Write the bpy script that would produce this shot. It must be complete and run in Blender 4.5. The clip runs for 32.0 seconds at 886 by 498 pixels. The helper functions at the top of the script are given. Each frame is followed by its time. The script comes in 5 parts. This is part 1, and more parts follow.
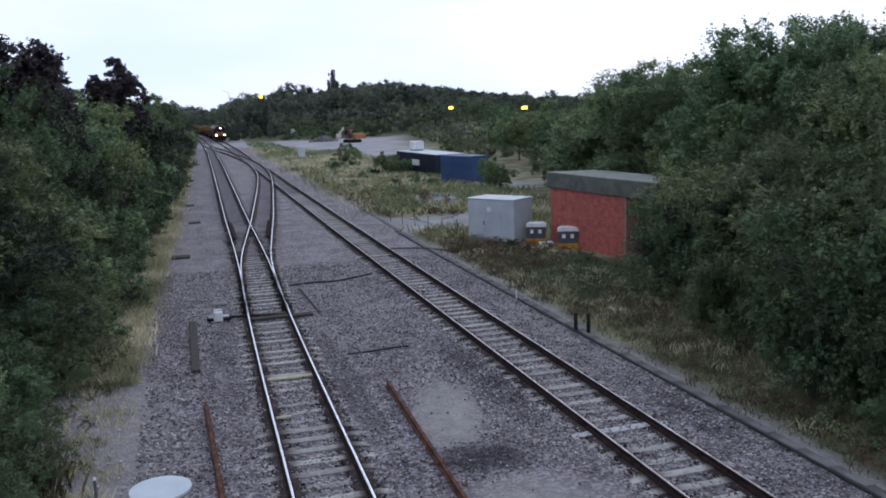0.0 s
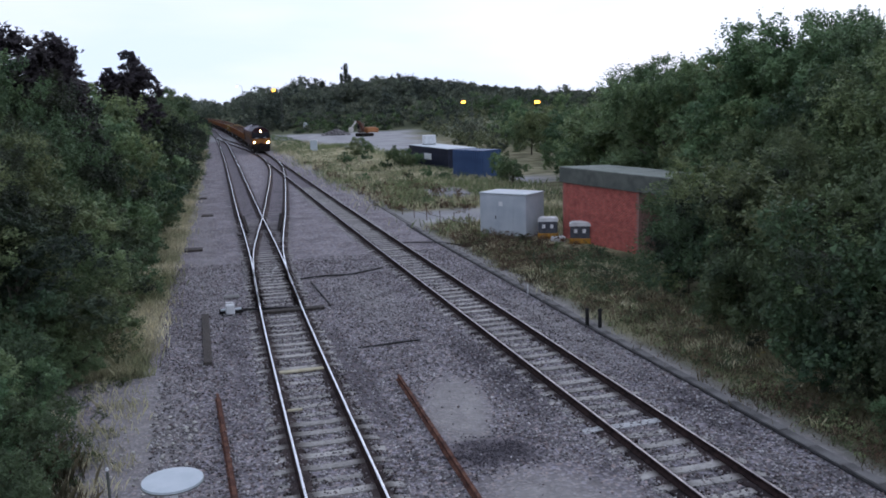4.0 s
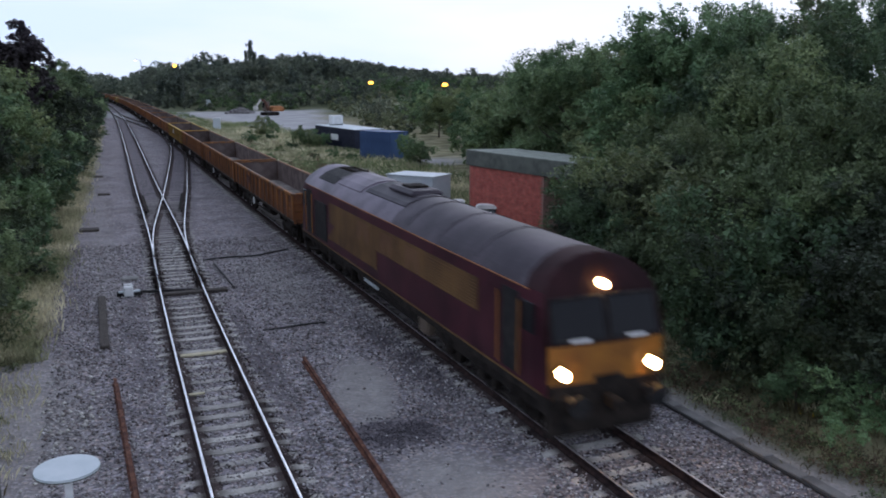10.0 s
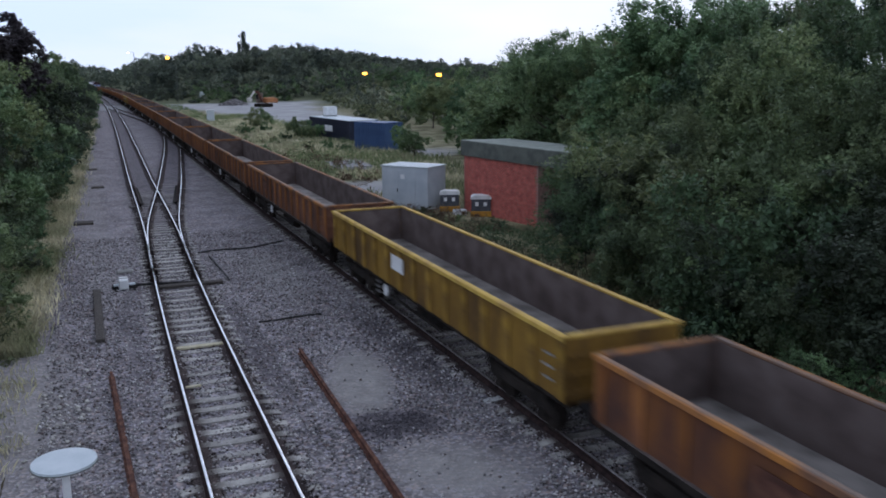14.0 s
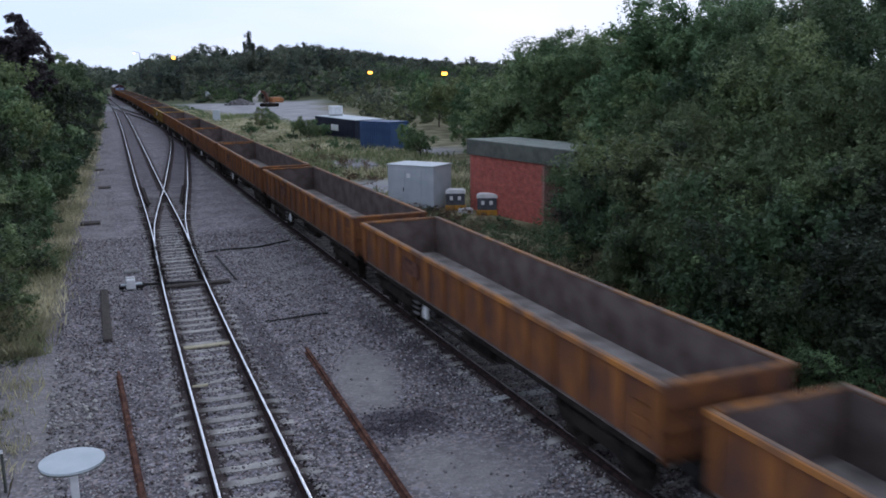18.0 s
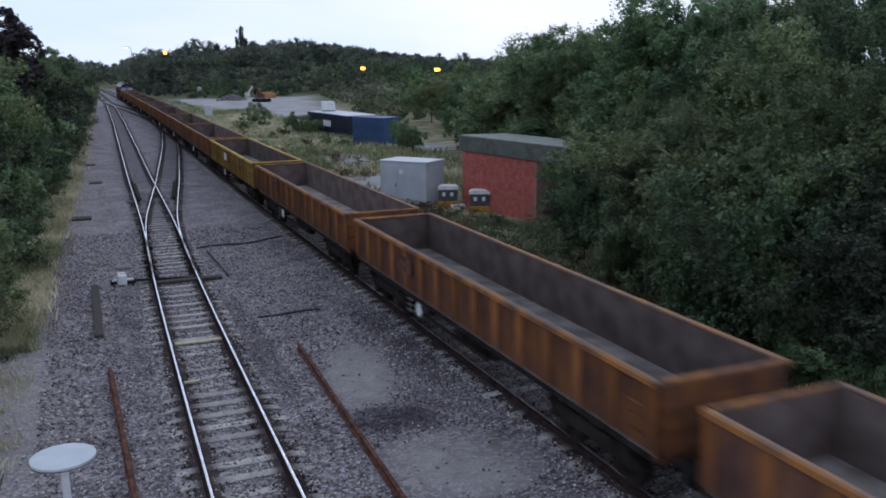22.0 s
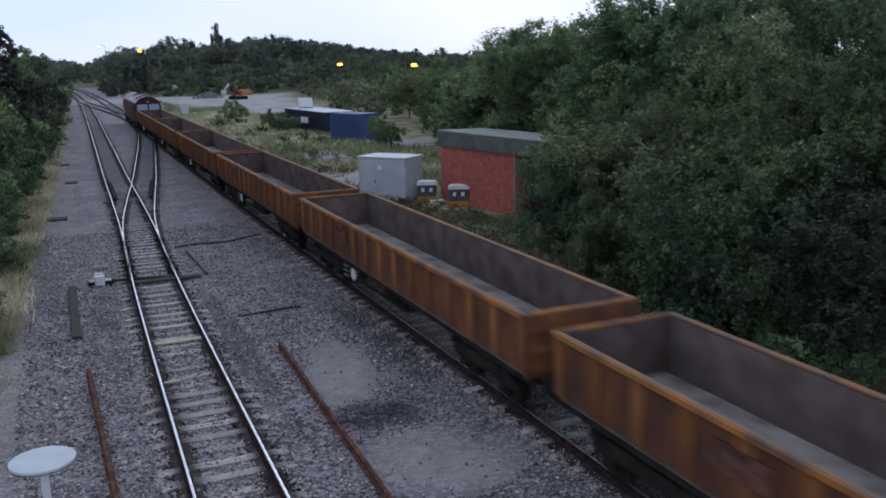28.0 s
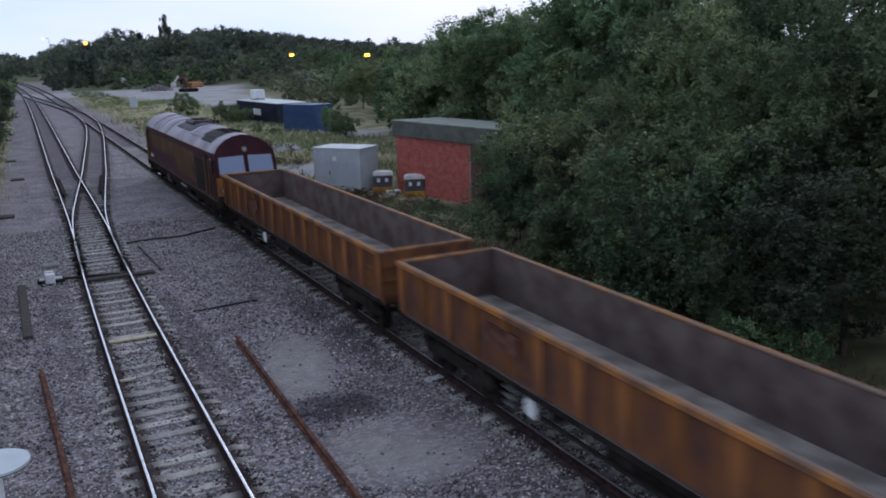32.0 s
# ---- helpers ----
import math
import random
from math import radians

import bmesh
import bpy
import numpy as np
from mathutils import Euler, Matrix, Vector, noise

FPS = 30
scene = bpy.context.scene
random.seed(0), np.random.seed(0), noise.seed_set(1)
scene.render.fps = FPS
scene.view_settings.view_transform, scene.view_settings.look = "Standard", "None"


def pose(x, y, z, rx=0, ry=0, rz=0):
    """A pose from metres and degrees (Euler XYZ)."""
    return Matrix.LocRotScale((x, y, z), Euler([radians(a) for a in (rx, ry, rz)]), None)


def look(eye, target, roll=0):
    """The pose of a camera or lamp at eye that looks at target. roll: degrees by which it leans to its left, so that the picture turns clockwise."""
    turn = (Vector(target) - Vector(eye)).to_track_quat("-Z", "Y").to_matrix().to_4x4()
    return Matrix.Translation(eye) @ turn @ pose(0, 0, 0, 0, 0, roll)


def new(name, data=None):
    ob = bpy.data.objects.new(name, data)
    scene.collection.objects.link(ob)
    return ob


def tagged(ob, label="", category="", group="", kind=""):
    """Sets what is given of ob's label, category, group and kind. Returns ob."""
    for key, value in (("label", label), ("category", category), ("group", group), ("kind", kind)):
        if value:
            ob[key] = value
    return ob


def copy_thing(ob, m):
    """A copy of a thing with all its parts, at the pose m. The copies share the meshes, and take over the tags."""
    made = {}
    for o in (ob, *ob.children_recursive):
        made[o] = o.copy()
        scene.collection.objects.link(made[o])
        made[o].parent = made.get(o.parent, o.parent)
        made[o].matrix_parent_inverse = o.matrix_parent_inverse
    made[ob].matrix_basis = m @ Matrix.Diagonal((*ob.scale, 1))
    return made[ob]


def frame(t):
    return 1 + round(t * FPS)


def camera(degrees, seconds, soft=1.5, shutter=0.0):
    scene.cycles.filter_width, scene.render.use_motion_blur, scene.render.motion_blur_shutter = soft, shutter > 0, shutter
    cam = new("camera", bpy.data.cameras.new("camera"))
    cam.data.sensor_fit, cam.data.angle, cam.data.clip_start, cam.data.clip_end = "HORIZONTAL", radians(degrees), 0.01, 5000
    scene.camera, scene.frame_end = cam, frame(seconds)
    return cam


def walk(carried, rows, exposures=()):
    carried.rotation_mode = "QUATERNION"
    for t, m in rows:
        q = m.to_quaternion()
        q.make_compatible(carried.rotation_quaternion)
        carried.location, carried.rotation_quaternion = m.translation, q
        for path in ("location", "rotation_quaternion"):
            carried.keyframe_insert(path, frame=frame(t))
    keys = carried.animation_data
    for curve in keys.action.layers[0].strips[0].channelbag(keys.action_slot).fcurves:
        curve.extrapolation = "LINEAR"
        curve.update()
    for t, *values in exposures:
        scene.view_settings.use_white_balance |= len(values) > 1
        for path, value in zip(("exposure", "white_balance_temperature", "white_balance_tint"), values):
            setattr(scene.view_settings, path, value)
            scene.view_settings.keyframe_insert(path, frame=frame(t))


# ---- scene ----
# The camera, standing on a footbridge over the line
EYE = (0.0, 0.0, 7.432)
cam = camera(54.0, 32.0, 1.8, 0.55)
TURNS = [  # seconds, pitch, yaw, roll
    (0.0, -9.41, -16.36, -1.79),
    (0.5, -9.63, -15.93, -1.58),
    (1.0, -9.84, -15.67, -1.84),
    (1.5, -10.00, -15.55, -1.78),
    (2.0, -9.96, -15.55, -1.74),
    (2.5, -9.93, -15.61, -1.74),
    (3.0, -9.85, -15.60, -1.62),
    (3.5, -9.73, -15.56, -1.60),
    (5.5, -9.95, -15.96, -1.45),
    (6.0, -9.81, -16.40, -1.25),
    (6.5, -9.80, -16.64, -1.35),
    (7.0, -9.92, -16.80, -1.36),
    (7.5, -10.03, -17.09, -1.27),
    (8.0, -10.05, -17.37, -1.15),
    (8.5, -10.16, -17.89, -1.06),
    (9.0, -10.34, -18.76, -0.97),
    (9.5, -10.60, -20.06, -0.61),
    (10.0, -11.05, -21.79, -0.15),
    (10.5, -11.39, -22.75, -0.27),
    (11.0, -11.56, -23.15, -0.22),
    (11.5, -11.59, -23.15, -0.42),
    (12.0, -11.62, -22.97, -0.48),
    (12.5, -11.63, -22.75, -0.55),
    (13.0, -11.59, -22.47, -0.46),
    (13.5, -11.62, -22.26, -0.59),
    (14.0, -11.67, -22.10, -0.52),
    (14.5, -11.71, -21.92, -0.70),
    (16.5, -11.80, -21.71, -0.86),
    (17.0, -11.75, -21.69, -0.83),
    (17.5, -11.72, -21.68, -0.81),
    (18.0, -11.74, -21.69, -0.80),
    (18.5, -11.79, -21.70, -0.82),
    (19.0, -11.79, -21.75, -0.85),
    (19.5, -11.74, -21.82, -0.81),
    (20.0, -11.77, -21.88, -0.73),
    (20.5, -11.78, -21.95, -0.62),
    (21.0, -11.78, -21.95, -0.62),
    (21.5, -11.85, -21.98, -0.68),
    (22.0, -12.00, -22.20, -0.58),
    (22.5, -12.21, -22.50, -0.44),
    (23.0, -12.26, -22.78, -0.34),
    (23.5, -12.20, -22.89, -0.32),
    (24.0, -12.26, -22.94, -0.31),
    (24.5, -12.23, -22.93, -0.25),
    (25.0, -12.19, -22.86, -0.29),
    (25.5, -12.16, -22.86, -0.38),
    (27.5, -12.14, -23.15, -1.03),
    (28.0, -12.32, -23.55, -1.14),
    (28.5, -12.45, -24.20, -1.50),
    (29.0, -12.48, -24.94, -1.09),
    (29.5, -12.59, -25.39, -1.42),
    (30.0, -12.66, -25.70, -1.29),
    (30.5, -12.78, -25.90, -1.53),
    (31.0, -12.84, -26.02, -1.50),
    (31.5, -12.84, -26.11, -1.42),
    (32.0, -13.07, -26.42, -1.75),
]
walk(cam, [(t, pose(*EYE, 90 + p, 0, y) @ pose(0, 0, 0, 0, 0, r)) for t, p, y, r in TURNS],
     [(0.0, -0.02, 5700, 17), (8.0, -0.03, 5650, 17), (11.0, -0.12, 5600, 15), (22.0, -0.15, 5600, 16), (32.0, -0.19, 5600, 16)])

# ---- light: an overcast evening sky, a last soft glow from ahead and to the right ----
world = bpy.data.worlds.new("world")
scene.world = world
world.use_nodes = True
wn, wl = world.node_tree.nodes, world.node_tree.links
wn.clear()
sky = wn.new("ShaderNodeTexSky")
sky.sky_type, sky.sun_disc = "NISHITA", False
sky.sun_elevation, sky.sun_rotation = radians(24), radians(40)
sky.dust_density, sky.air_density = 4.0, 1.2
dim = wn.new("ShaderNodeVectorMath")
dim.operation = "SCALE"
dim.inputs["Scale"].default_value = 0.10
coord = wn.new("ShaderNodeTexCoord")
stretch = wn.new("ShaderNodeMapping")
stretch.inputs["Scale"].default_value = (1.2, 1.2, 5.0)
cloud = wn.new("ShaderNodeTexNoise")
cloud.inputs["Scale"].default_value = 2.2
cloud.inputs["Detail"].default_value = 5.0
cover = wn.new("ShaderNodeValToRGB")
cover.color_ramp.elements[0].position, cover.color_ramp.elements[0].color = 0.38, (0.84, 0.95, 1.09, 1)
cover.color_ramp.elements[1].position, cover.color_ramp.elements[1].color = 0.62, (1.0, 1.03, 1.09, 1)
mix = wn.new("ShaderNodeMix")
mix.data_type = "RGBA"
mix.inputs["Factor"].default_value = 0.92
back = wn.new("ShaderNodeBackground")
back.inputs["Strength"].default_value = 1.0
wout = wn.new("ShaderNodeOutputWorld")
wl.new(coord.outputs["Generated"], stretch.inputs["Vector"])
wl.new(stretch.outputs["Vector"], cloud.inputs["Vector"])
wl.new(cloud.outputs["Fac"], cover.inputs["Fac"])
wl.new(sky.outputs["Color"], dim.inputs[0])
wl.new(dim.outputs["Vector"], mix.inputs["A"])
wl.new(cover.outputs["Color"], mix.inputs["B"])
# brighter towards the horizon than overhead, as an evening overcast is
height, fall = wn.new("ShaderNodeSeparateXYZ"), wn.new("ShaderNodeMapRange")
fall.inputs["From Min"].default_value, fall.inputs["From Max"].default_value = 0.0, 0.9
fall.inputs["To Min"].default_value, fall.inputs["To Max"].default_value = 1.10, 0.66
shade = wn.new("ShaderNodeVectorMath")
shade.operation = "SCALE"
wl.new(coord.outputs["Generated"], height.inputs[0])
wl.new(height.outputs["Z"], fall.inputs["Value"])
wl.new(mix.outputs["Result"], shade.inputs[0])
wl.new(fall.outputs["Result"], shade.inputs["Scale"])
wl.new(shade.outputs["Vector"], back.inputs["Color"])
wl.new(back.outputs["Background"], wout.inputs["Surface"])

sun_data = bpy.data.lights.new("sun", "SUN")
sun_data.energy, sun_data.angle, sun_data.color = 0.5, radians(40), (1.0, 0.96, 0.92)
sun = new("sun", sun_data)
sun.matrix_world = look((40, 48, 28), (0, 0, 0))


# ---- materials ----
def material(name, colors, scale=3.0, rough=0.8, metal=0.0, bump=0.3, fine=40.0, spread=(0.35, 0.65), vary=0.0, island=0.0,
             stretch=(1, 1, 1), world_space=False, spec=0.4, glow=None, through_leaf=0.0):
    """A surface of two colours mixed by noise at two scales, with fine relief. vary: brightness from object to object,
    island: from loose piece to loose piece."""
    m = bpy.data.materials.new(name)
    m.use_nodes = True
    n, l = m.node_tree.nodes, m.node_tree.links
    bsdf = n["Principled BSDF"]
    bsdf.inputs["Roughness"].default_value, bsdf.inputs["Metallic"].default_value = rough, metal
    bsdf.inputs["Specular IOR Level"].default_value = spec
    tc = n.new("ShaderNodeTexCoord")
    mp = n.new("ShaderNodeMapping")
    mp.inputs["Scale"].default_value = stretch
    if world_space:
        geo = n.new("ShaderNodeNewGeometry")
        l.new(geo.outputs["Position"], mp.inputs["Vector"])
    else:
        l.new(tc.outputs["Object"], mp.inputs["Vector"])
    big, small = n.new("ShaderNodeTexNoise"), n.new("ShaderNodeTexNoise")
    big.inputs["Scale"].default_value, big.inputs["Detail"].default_value = scale, 6.0
    small.inputs["Scale"].default_value, small.inputs["Detail"].default_value = fine, 3.0
    l.new(mp.outputs["Vector"], big.inputs["Vector"])
    l.new(mp.outputs["Vector"], small.inputs["Vector"])
    half = n.new("ShaderNodeMath")
    half.operation = "MULTIPLY_ADD"
    half.inputs[1].default_value, half.inputs[2].default_value = 0.35, -0.175
    l.new(small.outputs["Fac"], half.inputs[0])
    add = n.new("ShaderNodeMath")
    l.new(big.outputs["Fac"], add.inputs[0])
    l.new(half.outputs[0], add.inputs[1])
    ramp = n.new("ShaderNodeValToRGB")
    el = ramp.color_ramp.elements
    el[0].position, el[1].position = spread
    el[0].color, el[1].color = (*colors[0], 1), (*colors[-1], 1)
    if len(colors) == 3:
        mid = el.new((spread[0] + spread[1]) / 2)
        mid.color = (*colors[1], 1)
    l.new(add.outputs[0], ramp.inputs["Fac"])
    out = ramp.outputs["Color"]
    if vary or island:
        src = n.new("ShaderNodeNewGeometry").outputs["Random Per Island"] if island else n.new("ShaderNodeObjectInfo").outputs["Random"]
        rng = n.new("ShaderNodeMapRange")
        k = island or vary
        rng.inputs["To Min"].default_value, rng.inputs["To Max"].default_value = 1 - k, 1 + k
        l.new(src, rng.inputs["Value"])
        mul = n.new("ShaderNodeVectorMath")
        mul.operation = "SCALE"
        l.new(out, mul.inputs[0])
        l.new(rng.outputs["Result"], mul.inputs["Scale"])
        out = mul.outputs["Vector"]
    l.new(out, bsdf.inputs["Base Color"])
    if bump:
        bp = n.new("ShaderNodeBump")
        bp.inputs["Strength"].default_value, bp.inputs["Distance"].default_value = bump, 0.02
        l.new(small.outputs["Fac"], bp.inputs["Height"])
        l.new(bp.outputs["Normal"], bsdf.inputs["Normal"])
    if glow:
        bsdf.inputs["Emission Color"].default_value = (*glow[0], 1)
        bsdf.inputs["Emission Strength"].default_value = glow[1]
    if through_leaf:
        tr = n.new("ShaderNodeBsdfTranslucent")
        l.new(out, tr.inputs["Color"])
        mx = n.new("ShaderNodeMixShader")
        mx.inputs["Fac"].default_value = through_leaf
        l.new(bsdf.outputs[0], mx.inputs[1])
        l.new(tr.outputs[0], mx.inputs[2])
        l.new(mx.outputs[0], n["Material Output"].inputs["Surface"])
    return m


M_SLEEPER = material("weathered_concrete", [(0.28, 0.265, 0.24), (0.44, 0.415, 0.38)], 4, 0.9, bump=0.4, fine=60, vary=0.22)


def rail_darkened(m, inner, outer, color):
    """Brown iron dust and painted rail shade on a sleeper beneath its rails, by the distance from its middle."""
    n, l = m.node_tree.nodes, m.node_tree.links
    bsdf = n["Principled BSDF"]
    old = bsdf.inputs["Base Color"].links[0].from_socket
    tc, sep = n.new("ShaderNodeTexCoord"), n.new("ShaderNodeSeparateXYZ")
    l.new(tc.outputs["Object"], sep.inputs[0])
    a, b, c = n.new("ShaderNodeMath"), n.new("ShaderNodeMath"), n.new("ShaderNodeMapRange")
    a.operation = b.operation = "ABSOLUTE"
    l.new(sep.outputs["X"], a.inputs[0])
    d = n.new("ShaderNodeMath")
    d.operation = "SUBTRACT"
    d.inputs[1].default_value = 0.75
    l.new(a.outputs[0], d.inputs[0])
    l.new(d.outputs[0], b.inputs[0])
    l.new(b.outputs[0], c.inputs["Value"])
    c.inputs["From Min"].default_value, c.inputs["From Max"].default_value = inner, outer
    c.inputs["To Min"].default_value, c.inputs["To Max"].default_value = 0.85, 0.0
    x = n.new("ShaderNodeMix")
    x.data_type = "RGBA"
    l.new(c.outputs["Result"], x.inputs["Factor"])
    l.new(old, x.inputs["A"])
    x.inputs["B"].default_value = (*color, 1)
    l.new(x.outputs["Result"], bsdf.inputs["Base Color"])


rail_darkened(M_SLEEPER, 0.12, 0.34, (0.055, 0.04, 0.033))
M_TIMBER = material("old_timber", [(0.05, 0.042, 0.036), (0.12, 0.10, 0.085)], 5, 0.9, bump=0.5, fine=30, stretch=(1, 6, 6), vary=0.3)
M_BEARER = material("dusty_timber", [(0.19, 0.172, 0.168), (0.30, 0.275, 0.265)], 5, 0.9, bump=0.5, fine=30, stretch=(1, 6, 6), vary=0.2)
M_RAIL_SIDE = material("rusty_rail", [(0.016, 0.011, 0.011), (0.046, 0.029, 0.026)], 6, 0.9, bump=0.3, fine=70, spec=0.08)
M_RAIL_DULL = material("dull_rail_head", [(0.30, 0.27, 0.27), (0.52, 0.48, 0.47)], 3, 0.42, 0.7, bump=0.1)
# rust-dusted stone, darkened further for the shade beside the rails
M_RAILSIDE = material("dusted_shaded_stone", [(0.030, 0.023, 0.023), (0.085, 0.066, 0.062)], 1.3, 0.9, bump=0.4, fine=50, island=0.4, world_space=True, spec=0.10)
M_RAIL_TOP = material("polished_rail_head", [(0.74, 0.73, 0.74), (0.92, 0.91, 0.92)], 2, 0.24, 0.95, bump=0.03)
M_TROUGH = material("dirty_concrete", [(0.10, 0.094, 0.09), (0.20, 0.19, 0.18)], 1.2, 0.95, bump=0.5, fine=40, vary=0.18)
M_OCHRE = material("ochre_stained_concrete", [(0.44, 0.385, 0.25), (0.58, 0.53, 0.38)], 4, 0.9, bump=0.4)
M_PALE = material("limed_concrete", [(0.42, 0.42, 0.41), (0.55, 0.55, 0.54)], 4, 0.9, bump=0.4)
M_RUST = material("rust", [(0.055, 0.028, 0.022), (0.11, 0.05, 0.036), (0.17, 0.085, 0.055)], 5, 0.9, bump=0.5, fine=50, spec=0.15)
M_STONE = material("ballast_stone", [(0.185, 0.172, 0.172), (0.385, 0.362, 0.355)], 1.3, 0.9, bump=0.4, fine=50, island=0.6, world_space=True, spec=0.20)
M_BROWN = material("brown_stone", [(0.10, 0.076, 0.074), (0.25, 0.205, 0.195)], 1.3, 0.9, bump=0.4, fine=50, island=0.5, world_space=True, spec=0.20)
M_BRIGHT = material("broken_stone", [(0.42, 0.40, 0.40), (0.66, 0.63, 0.62)], 1.3, 0.9, bump=0.4, fine=50, island=0.25, world_space=True)
M_COAL = material("clinker", [(0.065, 0.058, 0.066), (0.15, 0.135, 0.145)], 1.3, 0.9, bump=0.4, fine=50, island=0.4, world_space=True)
M_LIME = material("pale_stone", [(0.42, 0.40, 0.36), (0.58, 0.55, 0.5)], 3, 0.9, island=0.2)
M_CONCRETE = material("concrete", [(0.20, 0.195, 0.18), (0.34, 0.33, 0.31)], 1.5, 0.9, bump=0.4, fine=40, vary=0.12)
M_TARMAC = material("pale_tarmac", [(0.22, 0.21, 0.215), (0.36, 0.35, 0.35)], 0.25, 0.95, bump=0.2, fine=12, world_space=True)
M_GREYBOX = material("grey_paint", [(0.43, 0.47, 0.50), (0.54, 0.57, 0.59)], 1.0, 0.55, bump=0.08, fine=20)
M_WHITE = material("white_paint", [(0.66, 0.66, 0.65), (0.8, 0.8, 0.79)], 3, 0.6, bump=0.1)
M_DISC = material("pale_grey_paint", [(0.50, 0.55, 0.57), (0.58, 0.62, 0.64)], 3, 0.5, bump=0.06)
M_YELLOW = material("yellow_paint", [(0.34, 0.155, 0.02), (0.52, 0.26, 0.03)], 3, 0.55, bump=0.1)
M_DARKBLUE = material("dark_blue_paint", [(0.012, 0.015, 0.035), (0.03, 0.035, 0.06)], 2, 0.5, bump=0.1)
M_SLATE = material("slate_grey_paint", [(0.055, 0.06, 0.072), (0.10, 0.105, 0.12)], 2, 0.5, bump=0.1)
M_BLUE = material("blue_paint", [(0.040, 0.075, 0.17), (0.065, 0.115, 0.235)], 0.8, 0.55, bump=0.12)
M_FASCIA = material("grey_fascia", [(0.080, 0.088, 0.074), (0.135, 0.142, 0.12)], 2, 0.8, bump=0.2)
M_FELT = material("roof_felt", [(0.24, 0.265, 0.225), (0.36, 0.38, 0.33)], 2, 0.9)
M_BRICK = material("red_brick", [(0.41, 0.115, 0.092), (0.57, 0.170, 0.135)], 3, 0.9, bump=0.4, fine=60, island=0.14, spec=0.15)
M_MORTAR = material("mortar", [(0.30, 0.17, 0.14), (0.40, 0.245, 0.205)], 8, 0.95)
M_DARK = material("dark_metal", [(0.012, 0.012, 0.013), (0.035, 0.032, 0.03)], 4, 0.7, bump=0.2, spec=0.15)
M_UNDER = material("grimy_underframe", [(0.012, 0.010, 0.009), (0.036, 0.029, 0.024)], 3, 0.9, spec=0.15, bump=0.4)
M_RUBBER = material("black_cable", [(0.012, 0.012, 0.012), (0.03, 0.028, 0.027)], 6, 0.7)
M_DIGGER = material("orange_paint", [(0.32, 0.13, 0.05), (0.46, 0.20, 0.07)], 2, 0.6)
M_CAB_GREY = material("dusty_cab_paint", [(0.10, 0.075, 0.055), (0.16, 0.12, 0.09)], 2, 0.6)
M_BARK = material("bark", [(0.04, 0.032, 0.025), (0.10, 0.08, 0.062)], 4, 0.95, bump=0.8, fine=20, stretch=(3, 3, 0.6))
# rolling stock
M_MAROON = material("maroon_paint", [(0.032, 0.009, 0.014), (0.070, 0.019, 0.027)], 0.7, 0.4, spec=0.14, bump=0.06, fine=30)
M_GOLD = material("dirty_gold_paint", [(0.085, 0.046, 0.022), (0.175, 0.098, 0.038)], 0.8, 0.5, bump=0.06, fine=30, spec=0.15)
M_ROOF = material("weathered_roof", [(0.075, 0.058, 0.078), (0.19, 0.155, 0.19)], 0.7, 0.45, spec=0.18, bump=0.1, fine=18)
# the same roof with the sky's sheen painted in as a paler colour
M_ROOF_SHEEN = material("sky_sheen_weathered_roof", [(0.17, 0.15, 0.18), (0.37, 0.34, 0.385)], 0.7, 0.45, spec=0.20, bump=0.1, fine=18)
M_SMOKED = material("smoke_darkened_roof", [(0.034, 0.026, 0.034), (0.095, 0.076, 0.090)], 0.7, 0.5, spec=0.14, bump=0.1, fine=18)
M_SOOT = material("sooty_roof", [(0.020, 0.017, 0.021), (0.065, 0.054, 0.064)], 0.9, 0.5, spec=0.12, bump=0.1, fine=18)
M_NOSE = material("warning_yellow", [(0.20, 0.078, 0.012), (0.32, 0.13, 0.016)], 1.5, 0.5, bump=0.06)
M_TUB = material("worn_orange_paint", [(0.074, 0.042, 0.034), (0.128, 0.057, 0.032), (0.192, 0.080, 0.029)], 1.6, 0.8, bump=0.4, fine=36,
                 spread=(0.30, 0.66), vary=0.22, stretch=(1, 1, 0.6), spec=0.12)
M_TUB_DULL = material("dull_brown_paint", [(0.060, 0.038, 0.033), (0.120, 0.058, 0.040), (0.180, 0.086, 0.052)], 1.6, 0.8, bump=0.4, fine=36,
                      spread=(0.30, 0.66), stretch=(1, 1, 0.6), spec=0.12)
M_TUB_YELLOW = material("worn_yellow_paint", [(0.085, 0.050, 0.022), (0.185, 0.105, 0.022), (0.27, 0.158, 0.028)], 0.9, 0.7, bump=0.3, fine=16,
                        spread=(0.3, 0.7), stretch=(1, 1, 0.35), spec=0.14)
M_FLANGE = material("orange_flange", [(0.15, 0.085, 0.055), (0.29, 0.13, 0.05), (0.41, 0.17, 0.038)], 2.2, 0.7, bump=0.3, vary=0.15, spec=0.15)
M_RIM = material("scuffed_orange_rim", [(0.15, 0.118, 0.102), (0.235, 0.145, 0.095), (0.30, 0.152, 0.065)], 2.2, 0.7, bump=0.3, vary=0.15, spec=0.15)
M_RIB = material("faded_orange_rib", [(0.108, 0.054, 0.037), (0.176, 0.074, 0.035), (0.255, 0.105, 0.033)], 2.4, 0.75, bump=0.5, fine=36, spread=(0.32, 0.62), vary=0.3, stretch=(1, 1, 0.5), spec=0.12)
M_RIB_YELLOW = material("faded_yellow_rib", [(0.14, 0.082, 0.028), (0.26, 0.155, 0.03), (0.35, 0.215, 0.036)], 1.8, 0.75, bump=0.3, fine=22, vary=0.2, spec=0.14)
